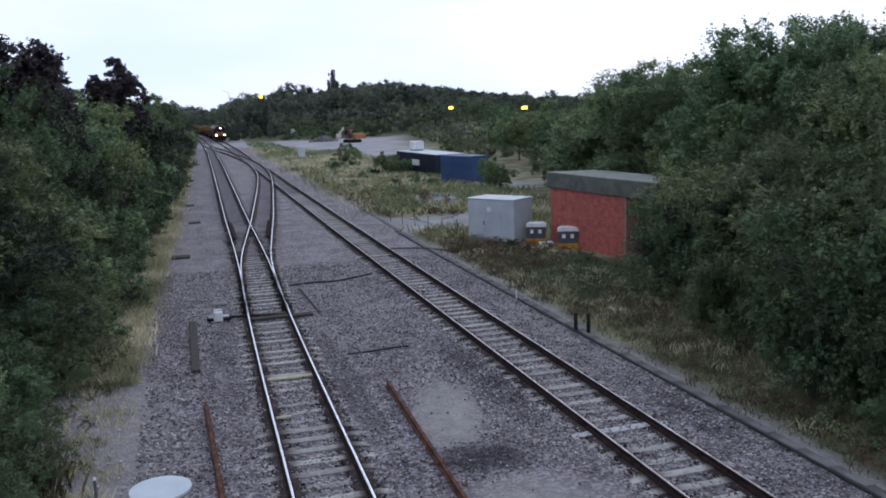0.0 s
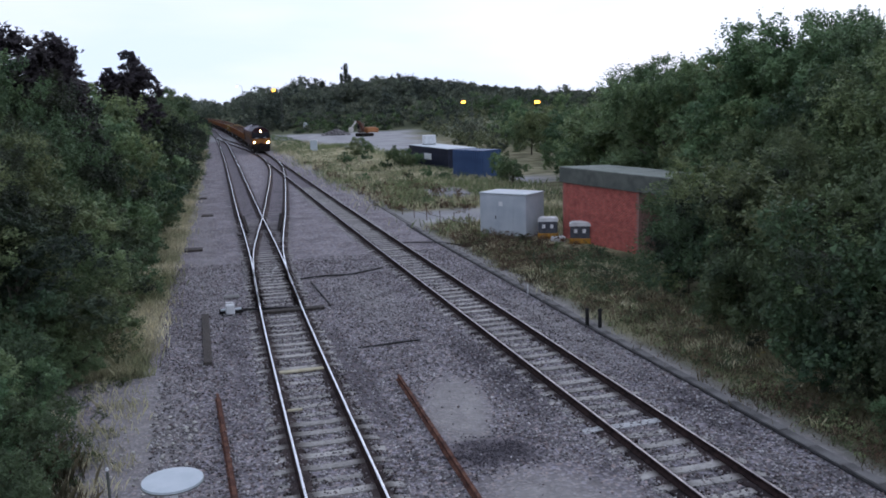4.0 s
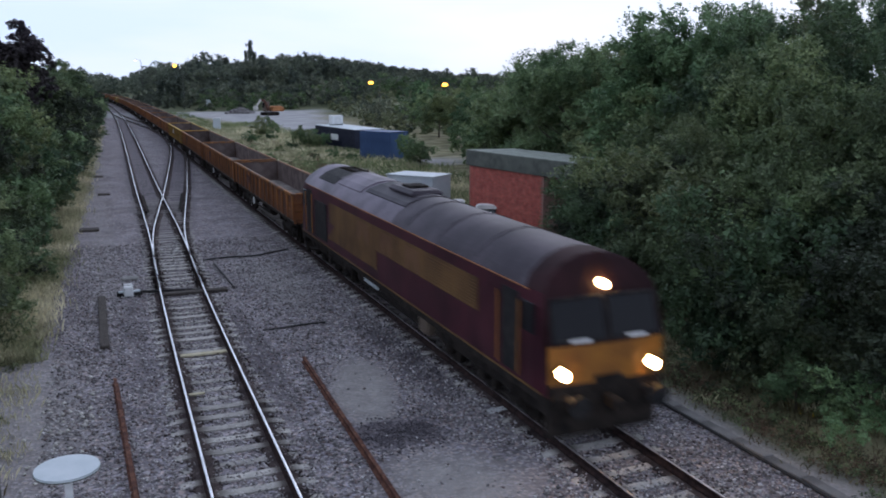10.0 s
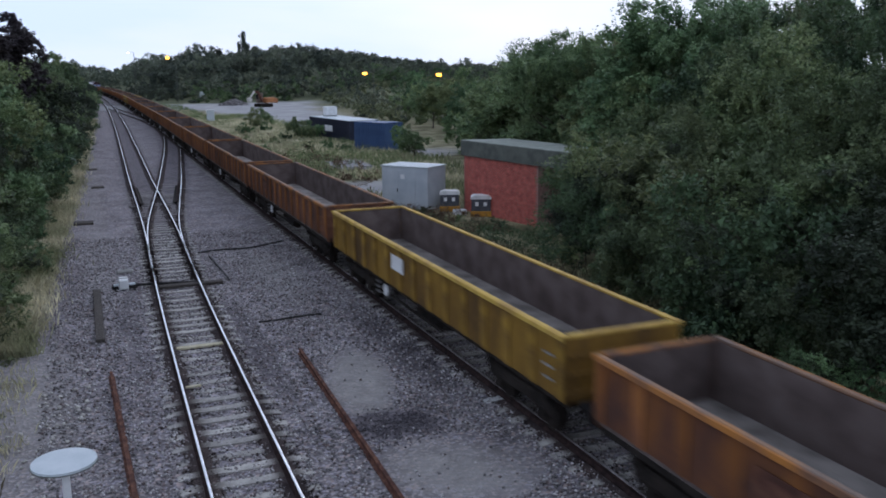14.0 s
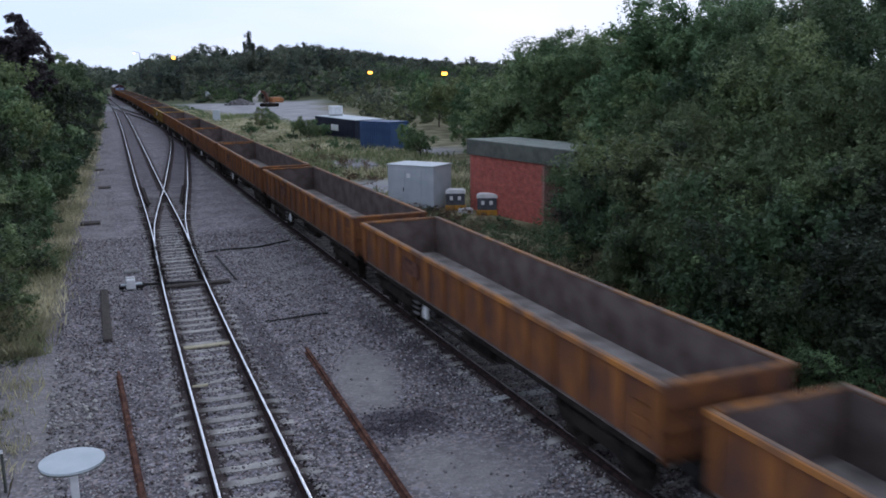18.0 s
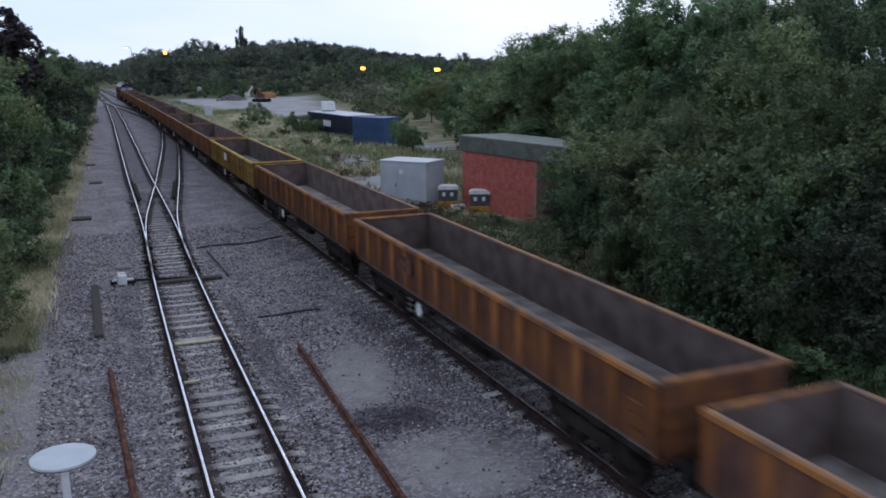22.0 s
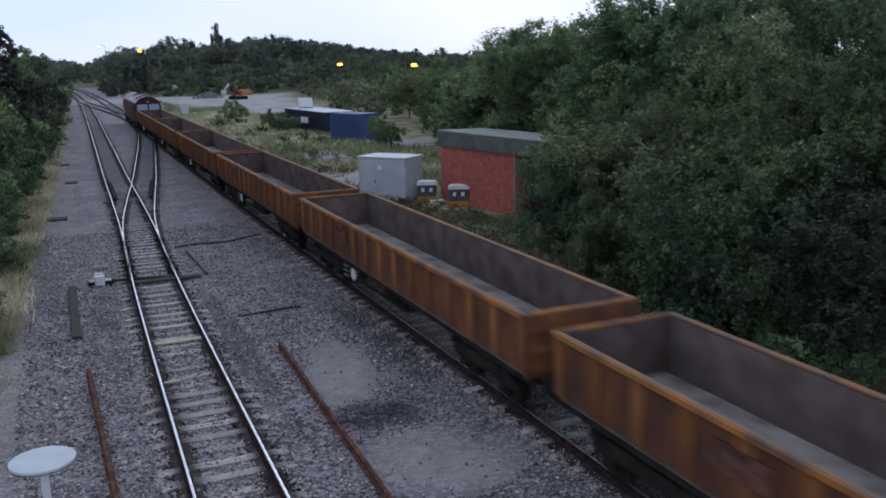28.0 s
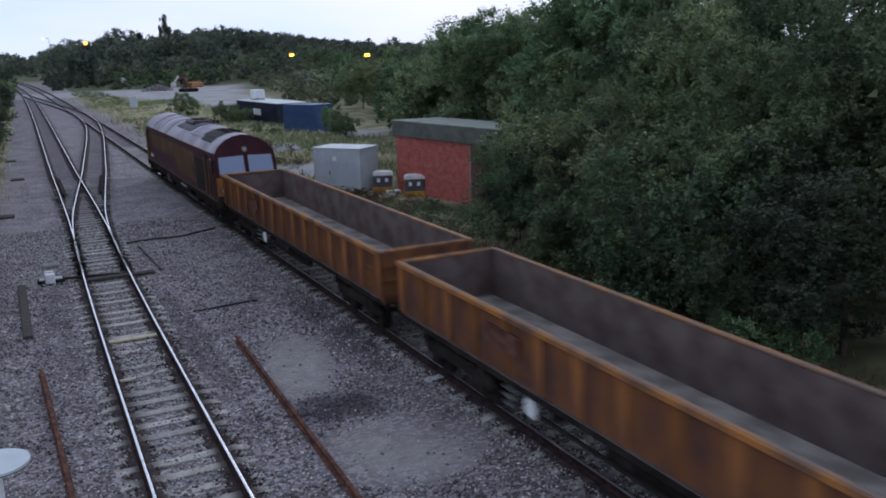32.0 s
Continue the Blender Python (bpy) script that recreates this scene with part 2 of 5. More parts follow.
M_GRIME = material("grimed_gold_paint", [(0.12, 0.06, 0.035), (0.20, 0.11, 0.055)], 0.8, 0.5, bump=0.06, spec=0.15)
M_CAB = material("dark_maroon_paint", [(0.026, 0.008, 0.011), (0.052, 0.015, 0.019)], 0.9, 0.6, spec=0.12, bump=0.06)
M_BROW = material("blackish_maroon_paint", [(0.016, 0.007, 0.008), (0.034, 0.013, 0.015)], 0.9, 0.7, spec=0.12, bump=0.06)
M_RIM_YELLOW = material("scuffed_yellow_rim", [(0.36, 0.22, 0.05), (0.6, 0.40, 0.07)], 2.5, 0.7, bump=0.2)
M_INSIDE = material("rusted_inside", [(0.088, 0.066, 0.060), (0.158, 0.125, 0.114)], 1.6, 0.9, bump=0.5, fine=34, vary=0.2, spec=0.10)
M_FLOOR = material("dusty_wagon_floor", [(0.17, 0.150, 0.135), (0.36, 0.325, 0.295)], 2.0, 0.95, bump=0.5, fine=30, vary=0.25, spec=0.10)


def glass(name, color, rough=0.06):
    m = bpy.data.materials.new(name)
    m.use_nodes = True
    b = m.node_tree.nodes["Principled BSDF"]
    b.inputs["Base Color"].default_value, b.inputs["Roughness"].default_value = (*color, 1), rough
    b.inputs["Specular IOR Level"].default_value = 0.9
    return m


M_GLASS = glass("dark_cab_glass", (0.010, 0.010, 0.012), 0.2)
M_GLASS.node_tree.nodes["Principled BSDF"].inputs["Specular IOR Level"].default_value = 0.16
# the sky's reflection is painted in as a blue base colour
M_SKY_GLASS = glass("sky_painted_cab_glass", (0.17, 0.21, 0.33), 0.25)


def lamp_glow(name, color, strength):
    m = bpy.data.materials.new(name)
    m.use_nodes = True
    b = m.node_tree.nodes["Principled BSDF"]
    b.inputs["Base Color"].default_value = (*color, 1)
    b.inputs["Emission Color"].default_value, b.inputs["Emission Strength"].default_value = (*color, 1), strength
    return m


M_HEAD = lamp_glow("lit_headlamp", (1.0, 0.56, 0.17), 90)
M_SODIUM = lamp_glow("sodium_lamp", (1.0, 0.42, 0.03), 8)
M_COLD = lamp_glow("white_lamp", (1.0, 0.96, 0.92), 3)
M_LENS = glass("unlit_lens", (0.35, 0.35, 0.34))


def leaf_material(name, a, b, k=0.35, shift=0.05, scale=0.5):
    """Leaves of mixed brightness; each plant leans a little towards olive, brown or blue-green."""
    m = material(name, [a, b], scale, 0.6, bump=0.0, island=k, world_space=True, spec=0.3, through_leaf=0.25)
    n, l = m.node_tree.nodes, m.node_tree.links
    bsdf = n["Principled BSDF"]
    old = bsdf.inputs["Base Color"].links[0].from_socket
    targets = [link.to_socket for link in old.links]
    info, hue, val, hs = n.new("ShaderNodeObjectInfo"), n.new("ShaderNodeMapRange"), n.new("ShaderNodeMapRange"), n.new("ShaderNodeHueSaturation")
    hue.inputs["To Min"].default_value, hue.inputs["To Max"].default_value = 0.5 - 0.6 * shift, 0.5 + 0.8 * shift
    scatter = n.new("ShaderNodeMath")
    scatter.operation = "FRACT"
    spin = n.new("ShaderNodeMath")
    spin.operation = "MULTIPLY"
    spin.inputs[1].default_value = 7.31
    l.new(info.outputs["Random"], hue.inputs["Value"])
    l.new(info.outputs["Random"], spin.inputs[0])
    l.new(spin.outputs[0], scatter.inputs[0])
    l.new(scatter.outputs[0], val.inputs["Value"])
    val.inputs["To Min"].default_value, val.inputs["To Max"].default_value = 0.78, 1.25
    l.new(hue.outputs["Result"], hs.inputs["Hue"])
    l.new(val.outputs["Result"], hs.inputs["Value"])
    l.new(old, hs.inputs["Color"])
    for t in targets:
        l.new(hs.outputs["Color"], t)
    return m


M_LEAF = leaf_material("green_leaves", (0.093, 0.142, 0.062), (0.230, 0.284, 0.127))
M_LEAF_DARK = leaf_material("dark_leaves", (0.057, 0.087, 0.044), (0.129, 0.169, 0.076))
M_LEAF_OLIVE = leaf_material("olive_leaves", (0.099, 0.149, 0.067), (0.235, 0.294, 0.140))
M_LEAF_BLACK = leaf_material("blackish_leaves", (0.044, 0.035, 0.043), (0.086, 0.074, 0.074))
# distance haze is mixed into the next two greens as extra blue
M_LEAF_FAR = leaf_material("hazy_far_leaves", (0.066, 0.088, 0.068), (0.205, 0.235, 0.165), scale=0.11)
M_LEAF_HILL = leaf_material("hazy_hill_leaves", (0.045, 0.062, 0.050), (0.150, 0.172, 0.115), scale=0.11)
# a green darkened to stand for the shade low in the wood
M_LEAF_SHADED = leaf_material("shade_darkened_leaves", (0.025, 0.036, 0.023), (0.058, 0.074, 0.038))
M_LEAF_PALE = leaf_material("pale_scrub_leaves", (0.13, 0.155, 0.08), (0.32, 0.33, 0.18))
M_STRAW = material("dry_grass", [(0.27, 0.28, 0.15), (0.56, 0.52, 0.33), (0.80, 0.74, 0.52)], 0.22, 0.8, bump=0, island=0.3, world_space=True, through_leaf=0.3)
M_VERGE = material("rank_grass", [(0.065, 0.058, 0.032), (0.185, 0.155, 0.088)], 0.8, 0.8, bump=0, island=0.4, world_space=True, through_leaf=0.3)
M_WEED = material("green_grass", [(0.15, 0.19, 0.085), (0.34, 0.37, 0.19)], 0.3, 0.8, bump=0, island=0.35, world_space=True, through_leaf=0.3)


# ---- mesh helpers ----
def part(name, bm, mat, parent=None, label="", smooth=False):
    """Links a bmesh as one mesh object, under its thing where one is given."""
    me = bpy.data.meshes.new(name)
    bmesh.ops.recalc_face_normals(bm, faces=bm.faces)
    bm.to_mesh(me)
    bm.free()
    me.materials.append(mat)
    if smooth:
        me.shade_smooth()
    ob = new(name, me)
    if parent is not None:
        ob.parent = parent
    return tagged(ob, label)


def again(ob, m):
    """One more part on the same mesh and under the same thing, at the pose m."""
    o = ob.copy()
    scene.collection.objects.link(o)
    o.matrix_basis = m
    return o


def thing(name, label, category, group="", m=None, kind=""):
    ob = new(name)
    ob.empty_display_size = 0.2
    if m is not None:
        ob.matrix_basis = m
    return tagged(ob, label, category, group, kind)


def box(bm, x0, x1, y0, y1, z0, z1, bevel=0.0, m=None):
    made = bmesh.ops.create_cube(bm, size=1.0)["verts"]
    for v in made:
        v.co = Vector((x0 + (v.co.x + 0.5) * (x1 - x0), y0 + (v.co.y + 0.5) * (y1 - y0), z0 + (v.co.z + 0.5) * (z1 - z0)))
    if bevel:
        edges = list({e for v in made for e in v.link_edges})
        made = bmesh.ops.bevel(bm, geom=edges, offset=bevel, segments=1, affect="EDGES")["verts"]
    if m is not None:
        bmesh.ops.transform(bm, matrix=m, verts=list(made))
    return bm


def boxed(*args, **kw):
    return box(bmesh.new(), *args, **kw)


def rod(bm, a, b, r0, r1=None, sides=8):
    a, b = Vector(a), Vector(b)
    d = b - a
    m = Matrix.Translation((a + b) / 2) @ d.to_track_quat("Z", "Y").to_matrix().to_4x4()
    bmesh.ops.create_cone(bm, cap_ends=True, segments=sides, radius1=r0, radius2=r0 if r1 is None else r1, depth=d.length, matrix=m)
    return bm


def rodded(*args, **kw):
    return rod(bmesh.new(), *args, **kw)


def prism(bm, outline, y0, y1):
    """An outline in x and z, drawn out along y."""
    a = [bm.verts.new((x, y0, z)) for x, z in outline]
    b = [bm.verts.new((x, y1, z)) for x, z in outline]
    bm.faces.new(a)
    bm.faces.new(b[::-1])
    for i in range(len(a)):
        bm.faces.new((a[i], b[i], b[i - 1], a[i - 1]))
    return bm


def raw(name, verts, faces, mat, parent=None, smooth=False):
    me = bpy.data.meshes.new(name)
    verts = np.asarray(verts, np.float32).reshape(-1, 3)
    faces = np.asarray(faces, np.int32)
    n, k = faces.shape
    me.vertices.add(len(verts))
    me.vertices.foreach_set("co", verts.ravel())
    me.loops.add(n * k)
    me.loops.foreach_set("vertex_index", faces.ravel())
    me.polygons.add(n)
    me.polygons.foreach_set("loop_start", np.arange(n, dtype=np.int32) * k)
    me.polygons.foreach_set("loop_total", np.full(n, k, np.int32))
    me.update(calc_edges=True)
    me.materials.append(mat)
    if smooth:
        me.shade_smooth()
    ob = new(name, me)
    if parent is not None:
        ob.parent = parent
    return ob


class Line:
    """A smooth line in plan: x for every y, through knots."""

    def __init__(self, *knots):
        y, x = np.array(knots, float).T
        h = np.diff(y)
        s = np.diff(x) / h
        m = np.r_[s[0], (s[1:] * h[:-1] + s[:-1] * h[1:]) / (h[1:] + h[:-1]), s[-1]]
        self.y, self.x, self.m = y, x, m

    def __call__(self, q):
        y, x, m = self.y, self.x, self.m
        i = int(np.clip(np.searchsorted(y, q) - 1, 0, len(y) - 2))
        h = y[i + 1] - y[i]
        t = (q - y[i]) / h
        if t < 0 or t > 1:
            j = 0 if t < 0 else -1
            return float(x[j] + m[j] * (q - y[j]))
        return float((2 * t**3 - 3 * t**2 + 1) * x[i] + (t**3 - 2 * t**2 + t) * h * m[i] + (3 * t**2 - 2 * t**3) * x[i + 1] + (t**3 - t**2) * h * m[i + 1])

    def slope(self, q):
        return (self(q + 0.5) - self(q - 0.5))


# ---- plan: the lines of the tracks ----
UP_MAIN = Line((-40, 1.5), (8, 2.18), (15, 2.28), (32, 2.6), (41, 2.88), (63, 3.24), (92, 3.8), (130, 4.5), (165, 5.0), (200, 5.3), (230, 5.35), (262, 5.0), (300, 4.1), (350, 1.4), (420, -5.5), (520, -20), (700, -60))
DOWN_MAIN = Line((-60, 9.38), (0, 9.38), (60, 9.4), (80, 9.5), (100, 9.62), (150, 9.72), (200, 9.6), (240, 9.2), (275, 8.6), (310, 7.5), (360, 4.3), (430, -3.8), (520, -18), (700, -57))
CROSSOVER = Line((31.5, 2.6), (38, 2.78), (45, 3.2), (52, 3.92), (61, 4.92), (69, 5.72), (77, 6.52), (86, 7.4), (94, 8.12), (102, 8.78), (110, 9.27), (118, 9.55), (126, 9.66))
FAR_CROSSOVER = Line((130, 9.68), (142, 9.35), (155, 8.65), (170, 7.65), (185, 6.65), (200, 5.8), (214, 5.35))
TRAIN = Line((-120, 9.38), (0, 9.38), (60, 9.4), (80, 9.5), (100, 9.62), (150, 9.72), (200, 9.6), (240, 9.2), (275, 8.6), (310, 7.5), (360, 4.3), (430, -3.8), (520, -18), (700, -57))
BANK = Line((0, -3.6), (20, -3.2), (27, -2.5), (36, -2.1), (47, -1.75), (64, -1.2), (83, -0.75), (127, 0.4), (180, 1.75), (227, 2.75), (262, 2.5), (300, 1.5), (350, -1.5), (420, -9), (520, -24), (700, -65))


def smooth(a, b, v):
    t = min(1.0, max(0.0, (v - a) / (b - a)))
    return t * t * (3 - 2 * t)


def ground_z(x, y):
    z = -0.22
    z += 1.6 * smooth(-1.0, -14.0, x - BANK(min(max(y, 0), 700)))
    z += 0.35 * smooth(13.5, 19.0, x) * smooth(36, 20, y)
    z += 3.2 * smooth(48, 80, x) * smooth(70, 150, y)
    z += 5.2 * smooth(225, 330, y) * smooth(13, 42, x) * (1 - 0.85 * smooth(75, 145, x))
    out = smooth(12.6, 15, x) + smooth(BANK(min(max(y, 0), 700)) - 0.2, BANK(min(max(y, 0), 700)) - 3, x)
    z += 0.10 * out * noise.noise(Vector((x * 0.25, y * 0.25, 0))) + 0.015 * noise.noise(Vector((x * 1.1, y * 1.1, 3)))
    return z

# ---- ground: one sheet to the horizon ----
def steps(*spans):
    out = []
    for a, b, d in spans:
        out += list(np.arange(a, b, d))
    return out + [spans[-1][1]]


GX = steps((-900, -300, 100), (-300, -60, 30), (-60, -16, 4), (-16, -5, 0.8), (-5, 3.6, 0.45), (3.6, 9, 0.22), (9, 18, 0.45), (18, 30, 1.2), (30, 130, 5), (130, 400, 30), (400, 1200, 100))
GY = steps((-120, -10, 10), (-10, 8, 2), (8, 13, 0.45), (13, 28, 0.25), (28, 50, 0.45), (50, 120, 1.5), (120, 330, 5), (330, 700, 20), (700, 2500, 150))


def patch(x, y, cx, cy, rx, ry):
    return max(0.0, 1 - ((x - cx) / rx) ** 2 - ((y - cy) / ry) ** 2)


def bed(x, y):
    """Darker stone in the beds of the tracks past the switch."""
    d = min(abs(x - UP_MAIN(y)), abs(x - DOWN_MAIN(y)), abs(x - CROSSOVER(y)) if 31.5 < y < 126 else 9.0)
    return 0.42 * smooth(1.5, 0.9, d) * smooth(24, 44, y)


verts, zones = [], []
for y in GY:
    for x in GX:
        edge = BANK(min(max(y, 0), 700))
        w = noise.noise(Vector((x * 0.5, y * 0.3, 7))) * 0.9
        soil = max(smooth(edge + 0.9, edge - 0.6, x + w + 1.7 * smooth(28, 23, y)), smooth(12.5, 13.5, x + 0.5 * w - 0.012 * max(0, y - 45)))
        if y > 300:
            soil = max(soil, smooth(300, 360, y))
        yard = max(smooth(-1, 1, min(x - 12.9, 19.5 - x, y - 52.0, 58.5 - y) + w),
                   smooth(-2, 2, min(x - 26.6 + 0.05 * max(0, y - 100) + 22 * smooth(184, 198, y), 33.5 + 0.19 * max(0, y - 118) - x, y - 98, 220 - y) + 2 * w),
                   smooth(-1, 1, min(x - 27.8, 30.8 - x, y - 73.5, 80 - y) + w),
                   smooth(-0.6, 0.6, min(x - 17.8, 21.4 - x, y - 66, 72.5 - y)))
        stain = min(1.0, 1.9 * patch(x + w * 0.4, y + w * 0.5, 5.75, 17.1, 1.35, 0.85) + 1.1 * patch(x + w * 0.3, y + w, 7.75, 22.5, 0.62, 5.5) + 0.9 * patch(x + w * 0.3, y + w, 3.95, 24.0, 0.5, 7.0)
                    + 1.5 * patch(x, y + w, 11.6, 17.9, 0.6, 2.2) + 0.8 * patch(x + w * 0.3, y + w, 0.75, 27.0, 0.45, 8.0) + bed(x + 0.3 * w, y) + 0.16 * smooth(24, 48, y) * smooth(0.9, 1.8, x) * smooth(12.4, 11.6, x) * smooth(330, 230, y))
        pale = (1.6 * patch(x + w * 0.3 - 0.18 * (y - 20), y + w * 0.5, 5.85, 20.0, 1.0, 2.9) + 1.1 * patch(x + w * 0.5, y + w * 0.4, 6.2, 14.6, 2.0, 1.9) + 0.8 * patch(x + w * 0.6, y + w, -1.9, 21.0, 1.6, 6.0)
                + 0.9 * smooth(12.4, 12.6, x) * smooth(13.5, 12.9, x + 0.4 * w) + 0.7 * patch(x, y + w, 6.2, 33, 1.3, 6) + 0.9 * patch(x + 0.2 * w, y + w, 11.35, 27.0, 0.7, 7.0) + smooth(204, 222, y) * (x > 14 or y > 330) + smooth(45, 54, x)
                + 0.35 * smooth(0.9, 0.2, abs(x - 0.0)) * smooth(26, 34, y) * smooth(300, 200, y))
        verts.append((x, y, ground_z(x, y)))
        zones.append((soil, min(1.0, yard), stain + 0.0, min(1.0, pale)))
nx = len(GX)
faces = [(j * nx + i, j * nx + i + 1, (j + 1) * nx + i + 1, (j + 1) * nx + i) for j in range(len(GY) - 1) for i in range(nx - 1)]

M_GROUND = bpy.data.materials.new("ballast_and_soil")
M_GROUND.use_nodes = True


def ground_nodes(m):
    n, l = m.node_tree.nodes, m.node_tree.links
    bsdf = n["Principled BSDF"]
    bsdf.inputs["Roughness"].default_value = 0.95
    bsdf.inputs["Specular IOR Level"].default_value = 0.2
    geo = n.new("ShaderNodeNewGeometry")

    def tex(scale, detail=4.0):
        t = n.new("ShaderNodeTexNoise")
        t.inputs["Scale"].default_value, t.inputs["Detail"].default_value = scale, detail
        l.new(geo.outputs["Position"], t.inputs["Vector"])
        return t.outputs["Fac"]

    def ramp(src, *stops):
        r = n.new("ShaderNodeValToRGB")
        e = r.color_ramp.elements
        for k, (p, c) in enumerate(stops):
            x = e[k] if k < 2 else e.new(p)
            x.position, x.color = p, (*c, 1)
        l.new(src, r.inputs["Fac"])
        return r.outputs["Color"]

    def blend(fac, a, b, mode="MIX"):
        x = n.new("ShaderNodeMix")
        x.data_type, x.blend_type = "RGBA", mode
        if isinstance(fac, float):
            x.inputs["Factor"].default_value = fac
        else:
            l.new(fac, x.inputs["Factor"])
        l.new(a, x.inputs["A"])
        l.new(b, x.inputs["B"])
        return x.outputs["Result"]

    stones = n.new("ShaderNodeTexVoronoi")
    stones.inputs["Scale"].default_value = 15.0
    l.new(geo.outputs["Position"], stones.inputs["Vector"])
    tone = n.new("ShaderNodeSeparateColor")
    l.new(stones.outputs["Color"], tone.inputs["Color"])
    grit = ramp(tone.outputs["Red"], (0.0, (0.036, 0.030, 0.035)), (1.0, (0.56, 0.51, 0.50)), (0.5, (0.165, 0.148, 0.150)))
    grit = blend(1.0, grit, ramp(tone.outputs["Green"], (0.0, (0.86, 0.88, 1.08)), (1.0, (1.20, 1.0, 0.88)), (0.55, (1.0, 0.98, 1.0))), "MULTIPLY")
    broad = ramp(tex(0.55, 9), (0.32, (0.140, 0.127, 0.133)), (0.68, (0.375, 0.352, 0.360)))
    ballast = blend(0.45, grit, broad)
    fines = ramp(tex(2.5, 8), (0.3, (0.25, 0.235, 0.22)), (0.75, (0.40, 0.375, 0.35)))
    coal = ramp(tex(6.0, 6), (0.3, (0.060, 0.052, 0.060)), (0.75, (0.17, 0.15, 0.162)))
    soil = ramp(tex(0.5, 8), (0.3, (0.09, 0.088, 0.045)), (0.68, (0.34, 0.31, 0.19)), (0.5, (0.20, 0.185, 0.10)))
    slab = ramp(tex(0.25, 6), (0.3, (0.27, 0.265, 0.27)), (0.7, (0.43, 0.42, 0.41)))
    at = n.new("ShaderNodeAttribute")
    at.attribute_name = "zones"
    sep = n.new("ShaderNodeSeparateColor")
    l.new(at.outputs["Color"], sep.inputs["Color"])
    c = blend(at.outputs["Alpha"], ballast, blend(0.25, fines, ballast))
    ragged = n.new("ShaderNodeMath")
    ragged.operation = "MULTIPLY_ADD"
    ragged.inputs[1].default_value, ragged.inputs[2].default_value = 0.9, -0.45
    l.new(tex(3.2, 6), ragged.inputs[0])
    worn = n.new("ShaderNodeMath")
    l.new(sep.outputs["Blue"], worn.inputs[0])
    l.new(ragged.outputs[0], worn.inputs[1])
    crisp = n.new("ShaderNodeMapRange")
    crisp.inputs["From Min"].default_value, crisp.inputs["From Max"].default_value = 0.18, 0.62
    l.new(worn.outputs[0], crisp.inputs["Value"])
    c = blend(crisp.outputs["Result"], c, blend(0.3, coal, ballast))
    turf = ramp(tex(0.12, 8), (0.32, (0.05, 0.068, 0.032)), (0.68, (0.17, 0.175, 0.095)))
    c = blend(sep.outputs["Red"], c, blend(at.outputs["Alpha"], soil, turf))
    c = blend(sep.outputs["Green"], c, slab)
    l.new(c, bsdf.inputs["Base Color"])
    bp = n.new("ShaderNodeBump")
    bp.inputs["Strength"].default_value, bp.inputs["Distance"].default_value = 0.6, 0.03
    l.new(stones.outputs["Distance"], bp.inputs["Height"])
    l.new(bp.outputs["Normal"], bsdf.inputs["Normal"])


ground_nodes(M_GROUND)
ground = raw("ground", verts, faces, M_GROUND, smooth=True)
att = ground.data.color_attributes.new("zones", "FLOAT_COLOR", "POINT")
att.data.foreach_set("color", np.array(zones, np.float32).ravel())
tagged(ground, "grey stone ballast giving way to dry grassy soil and a pale yard", "ground", kind="structure")


# ---- tracks ----
RAIL = [(-0.07, -0.165), (0.07, -0.165), (0.075, -0.14), (0.022, -0.12), (0.022, -0.05), (0.038, -0.042), (0.038, -0.004), (-0.038, -0.004), (-0.038, -0.042), (-0.022, -0.05), (-0.022, -0.12), (-0.075, -0.14)]
HEAD = [(-0.027, -0.007), (0.027, -0.007), (0.027, -0.001), (0.02, 0.002), (-0.02, 0.002), (-0.027, -0.001)]


def sweep(name, line, off, y0, y1, outline, mat, parent, dz=0.0, label=""):
    ys, y = [], y0
    while y < y1:
        ys.append(y)
        y += 1.0 if y < 130 else 3.0
    ys.append(y1)
    k = len(outline)
    vs, fs = [], []
    for i, y in enumerate(ys):
        o = off(y) if callable(off) else off
        x = line(y) + o
        vs += [(x + px, y, pz + dz) for px, pz in outline]
        if i:
            fs += [((i - 1) * k + j, i * k + j, i * k + (j + 1) % k, (i - 1) * k + (j + 1) % k) for j in range(k)]
    return tagged(raw(name, vs, fs, mat, parent), label)


def track(label, line, y0, y1, spacing, sleepers, mesh, extra=None, head=None, marked=(), timber=999):
    t = thing("railway_track", label, "railway track", kind="structure")
    for off in (-0.7525, 0.7525):
        r = sweep("rail", line, off, y0, y1, RAIL, M_RAIL_SIDE, t)
        # strip along each rail whose dark colour holds both dust and rail shade
        sweep("dusted_ballast", line, off, max(y0, 6), min(y1, 330), [(-0.33, -0.25), (0.33, -0.25), (0.19, -0.18), (-0.19, -0.18)], M_RAILSIDE, t)
        sweep("rail_head", line, off, y0, y1, HEAD, head or M_RAIL_TOP, r, label="worn bright rail head")
    rng = random.Random(int(y0 * 7 + 11))
    y = sleepers[0]
    while y < sleepers[1]:
        ob = new("sleeper", mesh if y < timber else BEARER)
        ob.parent = t
        wide = extra(y) if extra else 0.0
        ob.matrix_basis = pose(line(y) + wide / 2 + rng.uniform(-0.02, 0.02), y + rng.uniform(-0.015, 0.015), rng.uniform(-0.026, 0.004), 0, 0,
                               -math.degrees(math.atan(line.slope(y))) + rng.uniform(-0.5, 0.5)) @ Matrix.Diagonal((1 + wide / 2.4, 1, 1, 1))
        for yy, mat in marked:
            if abs(y - yy) < spacing / 2:
                ob.data = mesh.copy()
                ob.data.materials[0] = mat
        y += spacing
    return t


